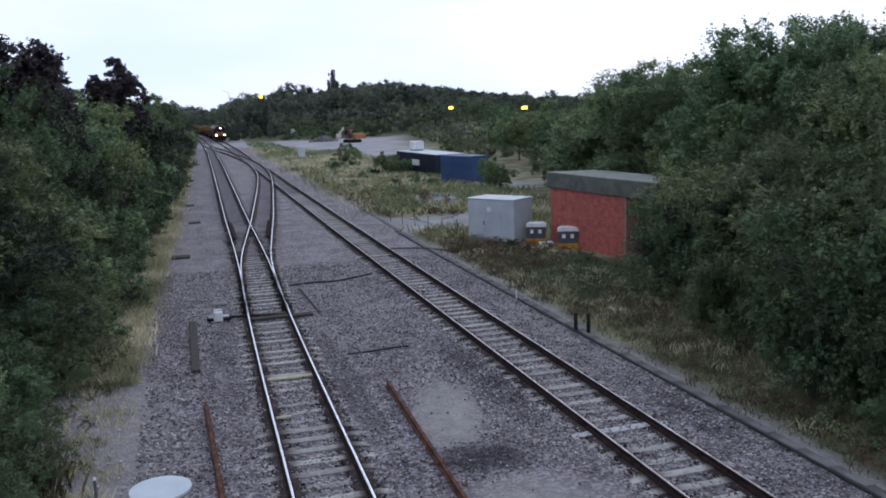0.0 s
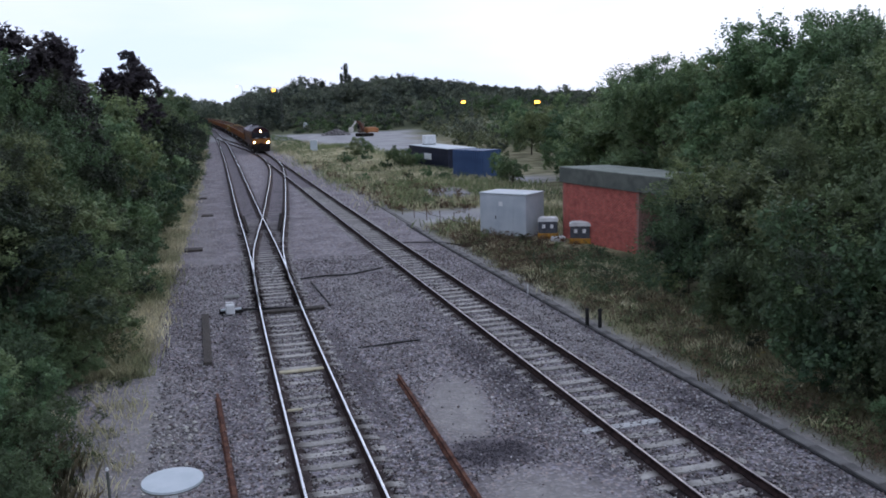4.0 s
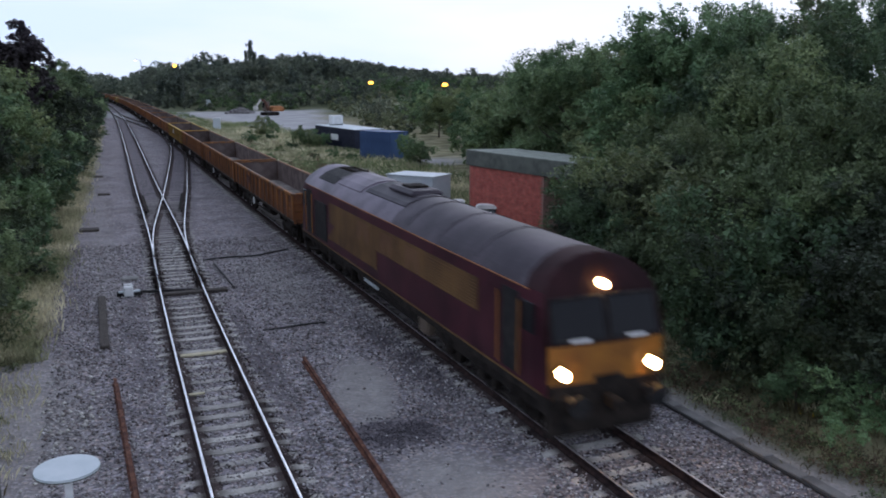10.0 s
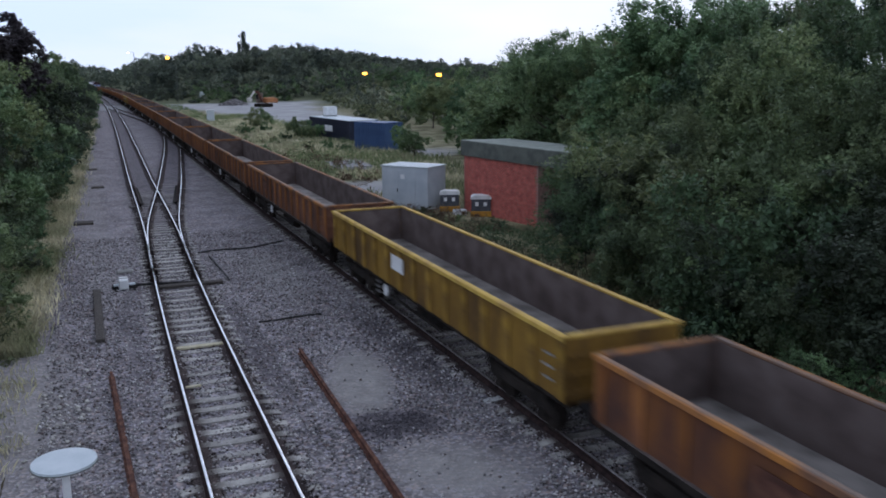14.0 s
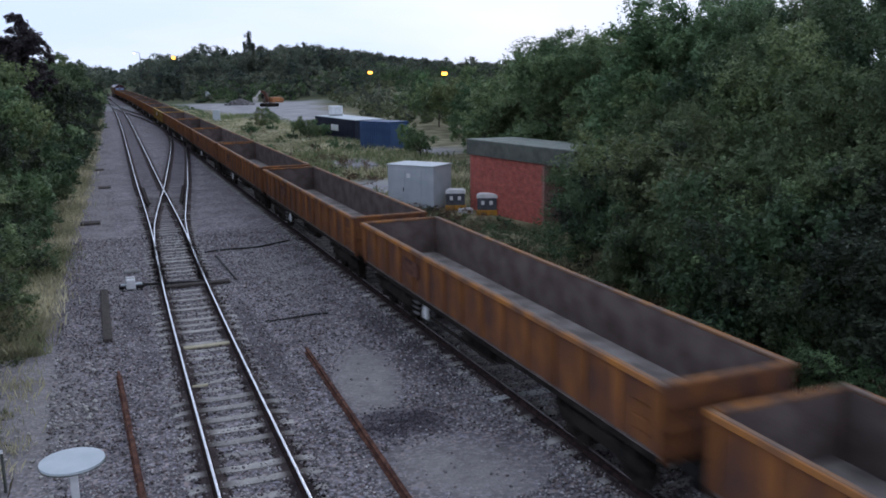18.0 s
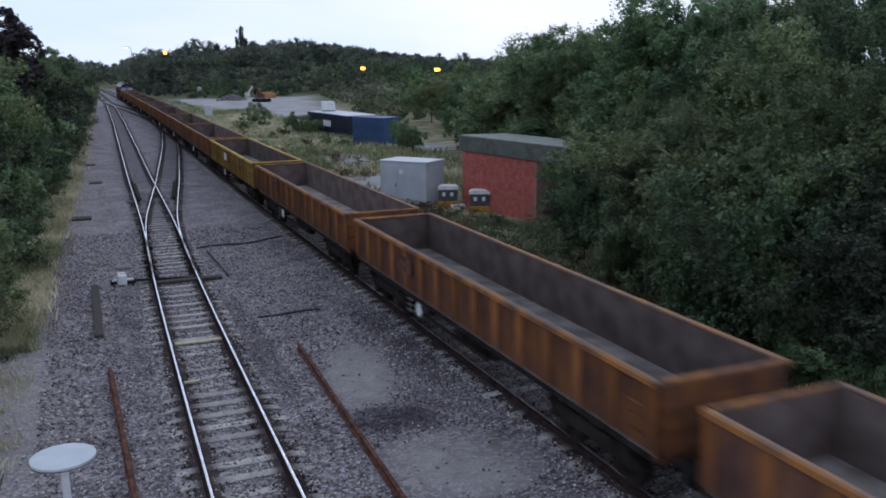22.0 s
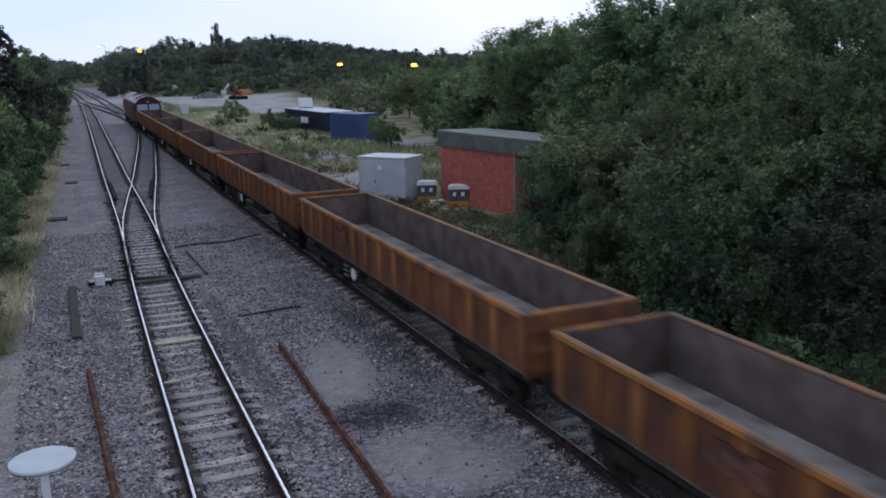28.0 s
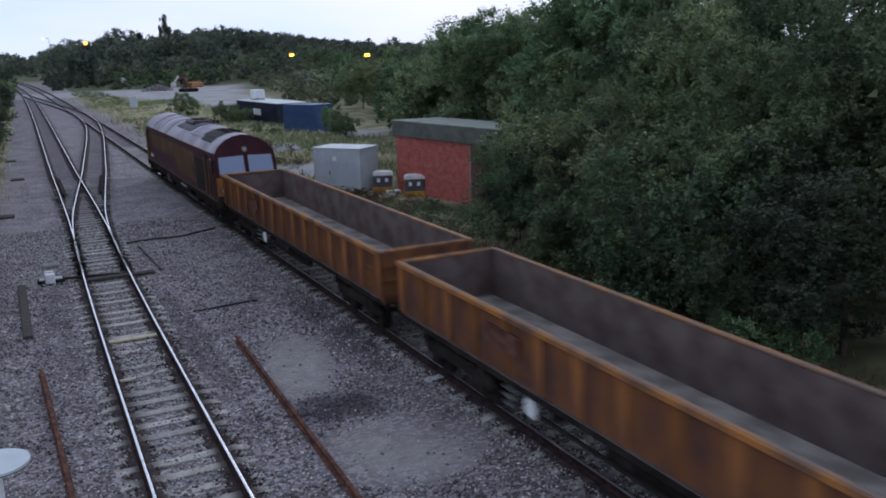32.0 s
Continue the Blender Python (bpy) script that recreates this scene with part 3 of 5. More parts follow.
def sleeper_mesh(name, mat, half, wide):
    bm = bmesh.new()
    prism(bm, [(-half, -0.36), (half, -0.36), (half, -0.205), (half - 0.25, -0.172), (0.45, -0.168), (0.3, -0.18), (-0.3, -0.18), (-0.45, -0.168), (-half + 0.25, -0.172), (-half, -0.205)], -wide / 2, wide / 2)
    ob = part(name, bm, mat)
    me = ob.data
    bpy.data.objects.remove(ob)
    return me


SLEEPER = sleeper_mesh("sleeper", M_SLEEPER, 1.25, 0.25)
BEARER = sleeper_mesh("bearer", M_BEARER, 1.22, 0.25)
track("railway track with polished rails on weathered concrete sleepers in grey ballast", UP_MAIN, -30, 600, 0.655, (9, 60), SLEEPER,
      lambda y: max(0.0, (CROSSOVER(y) - UP_MAIN(y))) * 0.9 if 32 < y < 58 else 0.0, None, (), 46)
track("railway track with dulled rails on concrete sleepers, carrying the goods train", DOWN_MAIN, -60, 600, 0.655, (9, 80), SLEEPER, None, M_RAIL_DULL, ((17.2, M_PALE),))
track("crossover track curving between the two running lines", CROSSOVER, 32.5, 126, 1.4, (60, 64), BEARER)
track("far crossover track curving back between the two running lines", FAR_CROSSOVER, 130, 214, 1.4, (150, 152), BEARER)

# check rails on their dark chairs beside the crossing
for line, off in ((UP_MAIN, -0.56), (CROSSOVER, 0.54)):
    guard = thing("check_rail", "short dark check rail beside the running rail", "rail")
    sweep("guard_bar", line, off, 52.5, 61.5, [(-0.05, -0.15), (0.05, -0.15), (0.05, 0.012), (-0.05, 0.012)], M_RAIL_SIDE, guard)
    sweep("chair_strip", line, off + (0.09 if off < 0 else -0.09), 53.0, 61.0, [(-0.14, -0.2), (0.14, -0.2), (0.12, -0.10), (-0.12, -0.10)], M_UNDER, guard, label="greasy black chair strip")


# ---- the train ----
LOCO, WAGON, COUNT = 21.35, 17.6, 22


def wheelset(parent, y, r=0.46):
    axle = part("wheelset", rodded((-0.78, y, r), (0.78, y, r), 0.08, sides=8), M_UNDER, parent)
    for s in (-1, 1):
        bm = rodded((s * 0.68, y, r), (s * 0.82, y, r), r, sides=20)
        rod(bm, (s * 0.66, y, r), (s * 0.69, y, r), r + 0.03, sides=20)
        part("wheel", bm, M_UNDER, axle)


def bogie(parent, y, axles, half):
    bm = bmesh.new()
    for s in (-1, 1):
        x0, x1 = sorted((s * 0.92, s * 1.08))
        box(bm, x0, x1, y - half, y + half, 0.52, 0.80, 0.04)
        for a in axles:
            box(bm, s * 1.0 - 0.11, s * 1.0 + 0.11, y + a - 0.16, y + a + 0.16, 0.30, 0.62, 0.03)
            rod(bm, (s * 1.02, y + a - 0.3, 0.5), (s * 1.02, y + a - 0.3, 0.86), 0.09, sides=8)
            rod(bm, (s * 1.02, y + a + 0.3, 0.5), (s * 1.02, y + a + 0.3, 0.86), 0.09, sides=8)
            box(bm, s * 0.98 - 0.05, s * 0.98 + 0.05, y + a - 0.62, y + a - 0.48, 0.22, 0.66, 0.02)
    box(bm, -1.0, 1.0, y - 0.25, y + 0.25, 0.55, 0.9)
    b = part("bogie", bm, M_UNDER, parent, "grimy black bogie")
    for a in axles:
        wheelset(b, y + a)
    return b


def buffers(parent, y, s):
    for x in (-0.865, 0.865):
        bm = rodded((x, y, 1.05), (x, y + s * 0.42, 1.05), 0.09)
        rod(bm, (x, y + s * 0.42, 1.05), (x, y + s * 0.47, 1.05), 0.23, sides=16)
        part("buffer", bm, M_DARK, parent)


def wagon(tub, rim, stake, label, low):
    w = thing("open_wagon", label, "wagon", "open wagons of the train")
    L, X, Z0, Z1 = 8.25, 1.34, low, 2.43
    for s in (-1, 1):  # the long sides
        x0, x1 = sorted((s * (X - 0.09), s * (X - 0.05)))
        part("side", boxed(x0, x1, -L, L, Z0, Z1), tub, w)
        x0, x1 = sorted((s * (X - 0.103), s * (X - 0.093)))
        part("side_lining", boxed(x0, x1, -L + 0.065, L - 0.065, 1.17, Z1 - 0.01), M_INSIDE, w, "rusted inner face of the side")
        x0, x1 = sorted((s * (X - 0.105), s * X))
        part("rim", boxed(x0, x1, -L, L, Z1 + 0.003, Z1 + 0.056, 0.012), rim, w)
        part("rim_flange", boxed(*sorted((s * (X + 0.001), s * (X + 0.045))), -L, L, Z1 - 0.055, Z1 + 0.052, 0.012), M_FLANGE if rim is M_RIM else rim, w, "bright turned-down flange of the rim")
        part("sole_bar", boxed(*sorted((s * (X - 0.24), s * (X - 0.15))), -L, L, 0.98, Z0 - 0.004, 0.01), M_UNDER, w)
        rib = part("rib", boxed(*sorted((s * (X - 0.05), s * X)), -0.15, 0.15, Z0, Z1, 0.02), stake, w)
        for k in range(1, 15):
            again(rib, pose(0, -L + 0.15 + k * (2 * L - 0.3) / 14, 0))
        rib.matrix_basis = pose(0, -L + 0.15, 0)
    for s in (-1, 1):  # the ends
        y0, y1 = sorted((s * (L - 0.05), s * L))
        part("end", boxed(-X + 0.05, X - 0.05, y0, y1, 1.12, Z1), tub, w)
        part("end_lining", boxed(-X + 0.12, X - 0.12, *sorted((s * (L - 0.062), s * (L - 0.052))), 1.16, Z1 - 0.01), M_INSIDE, w, "rusted inner face of the end")
        part("end_rim", boxed(-X + 0.14, X - 0.14, *sorted((s * (L - 0.12), s * (L + 0.02))), Z1 + 0.002, Z1 + 0.058, 0.012), M_FLANGE if rim is M_RIM else rim, w)
        for z in (1.3, 1.68, 2.06):
            part("end_rib", boxed(-X + 0.1, X - 0.1, *sorted((s * L, s * (L + 0.06))), z - 0.05, z + 0.05, 0.01), tub, w)
        buffers(w, s * L, s)
        part("coupling", boxed(-0.06, 0.06, *sorted((s * L, s * (L + 0.55))), 0.88, 1.0), M_UNDER, w)
    part("wagon_floor", boxed(-X + 0.107, X - 0.107, -L + 0.07, L - 0.07, 1.15, 1.27), M_FLOOR, w, "dusty stone-strewn wagon floor")
    frame_bm = boxed(-0.35, 0.35, -L + 0.3, L - 0.3, 0.72, 1.0)
    for y in (-7.2, -4.6, -2, 0, 2, 4.6, 7.2):
        box(frame_bm, -1.2, 1.2, y - 0.09, y + 0.09, 0.82, 0.96)
    part("underframe", frame_bm, M_UNDER, w)
    part("air_tank", rodded((-0.75, -0.9, 0.62), (-0.75, 0.9, 0.62), 0.2, sides=12), M_UNDER, w)
    for s in (-1, 1):
        bogie(w, s * 5.9, (-1.0, 1.0), 1.5)
    for x in (-1, 1):
        part("brake_wheel", rodded((x * 1.19, 2.72, 0.80), (x * 1.23, 2.72, 0.80), 0.19, sides=14), M_WHITE, w, "white handbrake wheel hung below the side")
        part("brake_lever", boxed(*sorted((x * 1.10, x * 1.16)), -1.6, 2.6, 0.66, 0.72), M_UNDER, w)
        for z in (0.60, 0.76, 0.92):
            part("step_iron", boxed(*sorted((x * 1.14, x * 1.24)), 3.3, 3.68, z - 0.015, z + 0.015), M_TROUGH, w, "dirty step iron")
    for x in (-1, 1):
        part("side_panel", boxed(*sorted((x * (X + 0.002), x * (X + 0.012))), 0.75 if tub is M_TUB_YELLOW else 2.9, 1.75 if tub is M_TUB_YELLOW else 4.1, 1.72, 2.16), M_WHITE if tub is M_TUB_YELLOW else M_RUST, w, "pale data panel" if tub is M_TUB_YELLOW else "dark rusted panel")
        for z in (1.5, 1.75, 2.0):
            part("foothold", boxed(*sorted((x * (X + 0.002), x * (X + 0.05))), -L + 0.35, -L + 0.7, z - 0.015, z + 0.015), M_CONCRETE if tub is M_TUB_YELLOW else stake, w)
    return w


SECTION = [(1.32, 1.12), (1.32, 2.92), (1.26, 3.20), (1.10, 3.46), (0.74, 3.74), (0.36, 3.89), (0.0, 3.94)]


def nose_y(z):
    """How far the cab front stands ahead at a height: upright below the windows, raked above."""
    return 10.05 - 0.28 * max(0.0, z - 2.12) - 0.10 * max(0.0, z - 3.1)


def shell(points, mat_name, parent, mat, label="", along=(-1.0, -0.95, -0.5, 0.0, 0.5, 0.95, 1.0)):
    """A band of the body, on both sides, between stations given as shares of the way from the middle to the cab fronts."""
    bm = bmesh.new()
    both = [(-x, z) for x, z in points] + [(x, z) for x, z in reversed(points) if x > 0]
    if points[-1][0] > 0:
        sides = [[(-x, z) for x, z in points], [(x, z) for x, z in points]]
    else:
        sides = [both]
    for side in sides:
        rows = []
        for f in along:
            rows.append([bm.verts.new((x * (0.965 if abs(f) == 1 else 1.0), f * nose_y(z), z)) for x, z in side])
        for a, b in zip(rows, rows[1:]):
            for i in range(len(a) - 1):
                bm.faces.new((a[i], a[i + 1], b[i + 1], b[i]))
    return part(mat_name, bm, mat, parent, label, smooth="roof" in mat_name)


def nose(parent, s, z0, z1, name, mat, label=""):
    """One band of a cab front between two heights."""
    def half(z):
        for (xa, za), (xb, zb) in zip(SECTION, SECTION[1:]):
            if za <= z <= zb:
                return 0.965 * (xa + (xb - xa) * (z - za) / (zb - za))
        return 0.0
    bm = bmesh.new()
    zs = sorted({z0, z1, *[z for _, z in SECTION if z0 < z < z1]})
    rows = []
    for z in zs:
        h = half(z)
        rows.append([bm.verts.new((h * k, s * (nose_y(z) + 0.10 * (1 - k * k)), z)) for k in (-1, -0.8, -0.4, 0, 0.4, 0.8, 1)])
    for a, b in zip(rows, rows[1:]):
        for i in range(6):
            bm.faces.new((a[i], a[i + 1], b[i + 1], b[i]))
    return part(name, bm, mat, parent, label)


def roof_skin(name, parent, half, y0, y1, mat, label="", lift=0.012):
    """A panel that follows the curve of the roof out to the given half width, just proud of it."""
    line = [(x, z) for x, z in SECTION if x < half]
    for (xa, za), (xb, zb) in zip(SECTION[1:], SECTION[2:]):
        if xb < half <= xa:
            line.insert(0, (half, za + (zb - za) * (half - xa) / (xb - xa)))
    line = [(-x, z) for x, z in line] + [(x, z) for x, z in reversed(line) if x > 0]
    bm = bmesh.new()
    prism(bm, [(x, z + lift) for x, z in line] + [(x, z - 0.05) for x, z in reversed(line)], y0, y1)
    return part(name, bm, mat, parent, label)


def loco(lit, label):
    o = thing("diesel_locomotive", label, "locomotive", "locomotives of the train")
    shell(SECTION[:3], "body_side", o, M_MAROON, "dirty maroon body side")
    arch = SECTION[2:]
    # the tail loco's roof carries a painted sky sheen
    top_coat = M_ROOF if lit else M_ROOF_SHEEN
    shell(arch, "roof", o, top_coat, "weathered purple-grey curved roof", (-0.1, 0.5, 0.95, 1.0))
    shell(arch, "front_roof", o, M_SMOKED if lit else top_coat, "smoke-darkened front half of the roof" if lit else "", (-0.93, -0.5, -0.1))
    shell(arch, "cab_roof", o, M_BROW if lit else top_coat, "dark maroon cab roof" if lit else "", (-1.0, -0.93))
    for s in (-1, 1):
        nose(o, s, 1.12, 1.36, "nose_skirt", M_UNDER, "black foot of the nose")
        nose(o, s, 1.36, 2.16, "nose_panel", M_NOSE, "yellow warning panel")
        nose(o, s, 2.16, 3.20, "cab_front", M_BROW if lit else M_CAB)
        part("coupling_panel", boxed(-0.32, 0.32, *sorted((s * 10.1, s * 10.17)), 1.2, 1.5, 0.02), M_UNDER, o, "dark coupler panel on the yellow panel")
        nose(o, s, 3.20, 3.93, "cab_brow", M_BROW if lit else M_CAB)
        for x in (-1, 1):  # windscreens
            bm = bmesh.new()
            vs = []
            for px, z in ((0.09, 2.28), (1.13, 2.28), (1.10, 3.02), (0.09, 3.06)):
                vs.append(bm.verts.new((x * px, s * (nose_y(z) + 0.10 * (1 - (px / 1.27) ** 2) + 0.02), z)))
            bm.faces.new(vs)
            ext = bmesh.ops.extrude_face_region(bm, geom=bm.faces[:])["geom"]
            for v in (g for g in ext if isinstance(g, bmesh.types.BMVert)):
                v.co.y -= s * 0.05
            pane = part("windscreen", bm, M_GLASS if lit else M_SKY_GLASS, o, "dark cab windscreen" if lit else "windscreen with the evening sky's reflection painted in as blue")
            bm = bmesh.new()
            for a, b in (((0.05, 2.24), (1.17, 2.24)), ((1.17, 2.24), (1.14, 3.06)), ((1.14, 3.06), (0.05, 3.10)), ((0.05, 3.10), (0.05, 2.24))):
                rod(bm, (x * a[0], s * (nose_y(a[1]) + 0.10 * (1 - (a[0] / 1.27) ** 2) + 0.01), a[1]), (x * b[0], s * (nose_y(b[1]) + 0.10 * (1 - (b[0] / 1.27) ** 2) + 0.01), b[1]), 0.035, sides=6)
            part("window_frame", bm, M_DARK if lit else M_MAROON, pane)
            # lamp clusters low on the nose
            lamp = part("headlight", rodded((x * 1.0, s * 10.02, 1.60), (x * 1.0, s * 10.13, 1.60), 0.16, sides=16), M_DARK, o)
            part("lens", rodded((x * 1.0, s * 10.131, 1.60), (x * 1.0, s * 10.15, 1.60), 0.13, sides=16), M_HEAD if lit and s < 0 else M_LENS, lamp, "glowing headlamp lens" if lit and s < 0 else "")
            part("pale_bar", boxed(x * 0.62 - 0.22, x * 0.62 + 0.22, *sorted((s * (nose_y(2.3) + 0.10), s * (nose_y(2.3) + 0.13))), 2.22, 2.29), M_WHITE, o, "pale bar under the windscreen")
            # cab side: door recess and window on each flank
            yy = s * 8.55
            part("cab_door", boxed(*sorted((x * 1.315, x * 1.335)), yy - 0.36, yy + 0.36, 1.25, 3.05, 0.01), M_DARK, o, "dark recessed cab door")
            part("side_window", boxed(*sorted((x * 1.31, x * 1.335)), s * 9.3 - 0.28, s * 9.3 + 0.28, 2.3, 2.95, 0.01), M_GLASS, o)
            part("handrail", rodded((x * 1.37, s * 8.05, 1.3), (x * 1.37, s * 8.05, 2.9), 0.02, sides=6), M_NOSE, o)
            part("handrail", rodded((x * 1.37, s * 9.0, 1.3), (x * 1.37, s * 9.0, 2.9), 0.02, sides=6), M_NOSE, o)
        part("marker_light", rodded((0, s * (nose_y(3.32) + 0.08), 3.32), (0, s * (nose_y(3.32) + 0.16), 3.32), 0.10, sides=14), M_HEAD if lit and s < 0 else M_LENS, o, "top headlamp")
        part("buffer_beam", boxed(-1.28, 1.28, *sorted((s * 9.7, s * 10.12)), 0.72, 1.12, 0.03), M_UNDER, o)
        part("snow_plough", boxed(-1.2, 1.2, *sorted((s * 9.8, s * 10.0)), 0.18, 0.70, 0.03), M_UNDER, o)
        part("coupler", boxed(-0.12, 0.12, *sorted((s * 10.1, s * 10.55)), 0.85, 1.08, 0.03), M_UNDER, o)
        buffers(o, s * 10.1, s)
        bogie(o, s * 6.6, (-2.0, 0.0, 2.0), 2.8)
    for x in (-1, 1):
        a, b = sorted((x * 1.322, x * 1.334))
        part("gold_band", boxed(a, b, -7.0, 5.6, 2.12, 2.90), M_GOLD, o, "broad ribbed gold band along the side")
        bm = bmesh.new()
        prism(bm, [(0.2, 1.5), (5.9, 1.5), (4.9, 2.118), (0.2, 2.118)], 0, 0.012)
        bmesh.ops.transform(bm, matrix=Matrix(((0, x, 0, x * 1.322), (1, 0, 0, 0), (0, 0, 1, 0), (0, 0, 0, 1))), verts=bm.verts[:])
        part("gold_block", bm, M_GOLD, o, "gold block stepping down to the sill")
        part("sill_stripe", boxed(a, b, -9.9, 9.9, 1.13, 1.18), M_GOLD, o, "thin gold stripe along the sill")
        part("cantrail_stripe", boxed(*sorted((x * 1.255, x * 1.272)), -9.2, 9.2, 3.17, 3.195), M_DIGGER, o, "thin red-orange stripe at roof level")
        for y0, y1 in ((-3.4, -2.3), (-1.2, -0.2), (0.9, 2.2)):  # large worn shapes on the band
            bm = bmesh.new()
            prism(bm, [(y0, 2.18), (y0 + 0.35, 2.18), ((y0 + y1) / 2, 2.52), (y1 - 0.35, 2.18), (y1, 2.18), (y1, 2.8), (y1 - 0.3, 2.8), (y0 + 0.3, 2.8), (y0, 2.8)], 0, 0.008)
            bmesh.ops.transform(bm, matrix=Matrix(((0, x, 0, x * 1.334), (1, 0, 0, 0), (0, 0, 1, 0), (0, 0, 0, 1))), verts=bm.verts[:])
            part("band_shape", bm, M_GRIME, o, "dark worn block shape on the gold band")
        part("side_grille", boxed(*sorted((x * 1.322, x * 1.345)), 6.0, 7.7, 1.3, 2.75, 0.01), M_DARK, o, "large dark radiator grille")
        slat = part("body_rib", boxed(*sorted((x * 1.33, x * 1.342)), -7.0, 5.6, 2.16, 2.175), M_GOLD, o)
        for k in range(1, 9):
            again(slat, pose(0, 0, k * 0.08))
        part("fuel_tank", rodded((x * 0.72, -2.9, 0.72), (x * 0.72, 2.9, 0.72), 0.42, sides=16), M_UNDER, o)
        part("tank_gauge", boxed(*sorted((x * 1.15, x * 1.19)), 0.6, 2.0, 0.72, 0.84, 0.01), M_DISC, o, "pale gauge panel on the fuel tank")
        part("air_box", boxed(*sorted((x * 0.95, x * 1.2)), -3.6, -2.95, 0.45, 0.95, 0.03), M_CAB_GREY, o)
        part("step", boxed(*sorted((x * 1.1, x * 1.34)), -8.8, -8.2, 0.55, 0.6), M_UNDER, o)
        part("step", boxed(*sorted((x * 1.1, x * 1.34)), 8.2, 8.8, 0.55, 0.6), M_UNDER, o)
    part("sole_plate", boxed(-1.3, 1.3, -9.9, 9.9, 0.95, 1.12), M_UNDER, o)
    # roof gear: radiator fans at the rear, silencer amidships, hatches
    grille = roof_skin("roof_grille", o, 1.02, 6.0, 8.2, M_DARK, "black radiator fan grille", 0.02)
    for k in range(9):
        part("grille_bar", boxed(-0.3, 0.3, 6.15 + k * 0.22, 6.19 + k * 0.22, 3.88, 3.965), M_UNDER, grille)
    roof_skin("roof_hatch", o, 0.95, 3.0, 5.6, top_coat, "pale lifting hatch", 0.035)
    roof_skin("roof_hatch", o, 0.8, 5.65, 5.95, M_SMOKED, "", 0.03)
    roof_skin("soot_panel", o, 0.85, -1.0, 2.7, M_SOOT, "soot-blackened exhaust hatch", 0.03)
    part("silencer", boxed(-0.5, 0.5, -0.6, 1.5, 3.80, 4.06, 0.1), M_SOOT, o, "sooty humped exhaust silencer")
    part("exhaust", boxed(-0.3, 0.3, 0.1, 0.8, 4.06, 4.13, 0.02), M_UNDER, o)
    for y in (-2.2, -4.4, -6.6):
        roof_skin("roof_joint", o, 1.2, y, y + 0.06, M_SOOT, "", 0.02)
    part("horn", rodded((0.5, -8.4, 3.62), (0.5, -8.9, 3.66), 0.07, 0.12), M_DARK, o)
    part("wagon_code", boxed(1.336, 1.346, -8.0, -7.0, 1.45, 1.62), M_WHITE, o)
    return o


loco_front = loco(True, "maroon and gold diesel locomotive with lit headlamps and yellow nose")
loco_rear = loco(False, "maroon and gold diesel locomotive at the tail, lamps unlit")
ORANGE = wagon(M_TUB, M_RIM, M_RIB, "empty low-sided open wagon, rust-worn orange paint, on the rails", 1.26)
YELLOW = wagon(M_TUB_YELLOW, M_RIM_YELLOW, M_RIB_YELLOW, "empty low-sided open wagon, cleaner yellow paint, on the rails", 1.15)
DULL = wagon(M_TUB_DULL, M_RIM, M_RIB, "empty low-sided open wagon, dull brown weathered paint, on the rails", 1.26)
wagons = []
for k in range(COUNT):
    src = YELLOW if k in (3, 13) else DULL if k in (4, 5, 10, 15) else ORANGE
    wagons.append(src if k in (0, 3, 4) else copy_thing(src, pose(0, 0, 0)))


def train_y(t):
    """Where the tail end of the first wagon is along the line at t seconds: the train slows a little."""
    return 269.056 - 23.38727 * t + 0.215801 * t * t - 0.0023815 * t**3


def on_track(y, side=0.0):
    return pose(TRAIN(y) + side, y, 0, 0, 0, -math.degrees(math.atan(TRAIN.slope(y))))


loco_front.scale = (1.07, 1.085, 1)
loco_rear.scale = (1.07, 1, 1)
LENGTHS = [17.6] * 16 + [18.2] * 6  # the last wagons are of a longer build
for w, length in zip(wagons, LENGTHS):
    w.scale = (1, length / WAGON, 1)


def motions():
    times = [k * 0.5 for k in range(65)]
    end = 0.55
    for w, length in zip(wagons, LENGTHS):
        back = end if w is wagons[0] else end + length
        walk(w, [(t, on_track(train_y(t) + back - length / 2, -0.04)) for t in times])
        end = back
    walk(loco_front, [(t, on_track(train_y(t) + 0.35 - WAGON - LOCO / 2 * 1.085, 0.1)) for t in times])
    walk(loco_rear, [(t, on_track(train_y(t) + end + LOCO / 2) @ pose(0, 0, 0, 0, 0, 180)) for t in times])


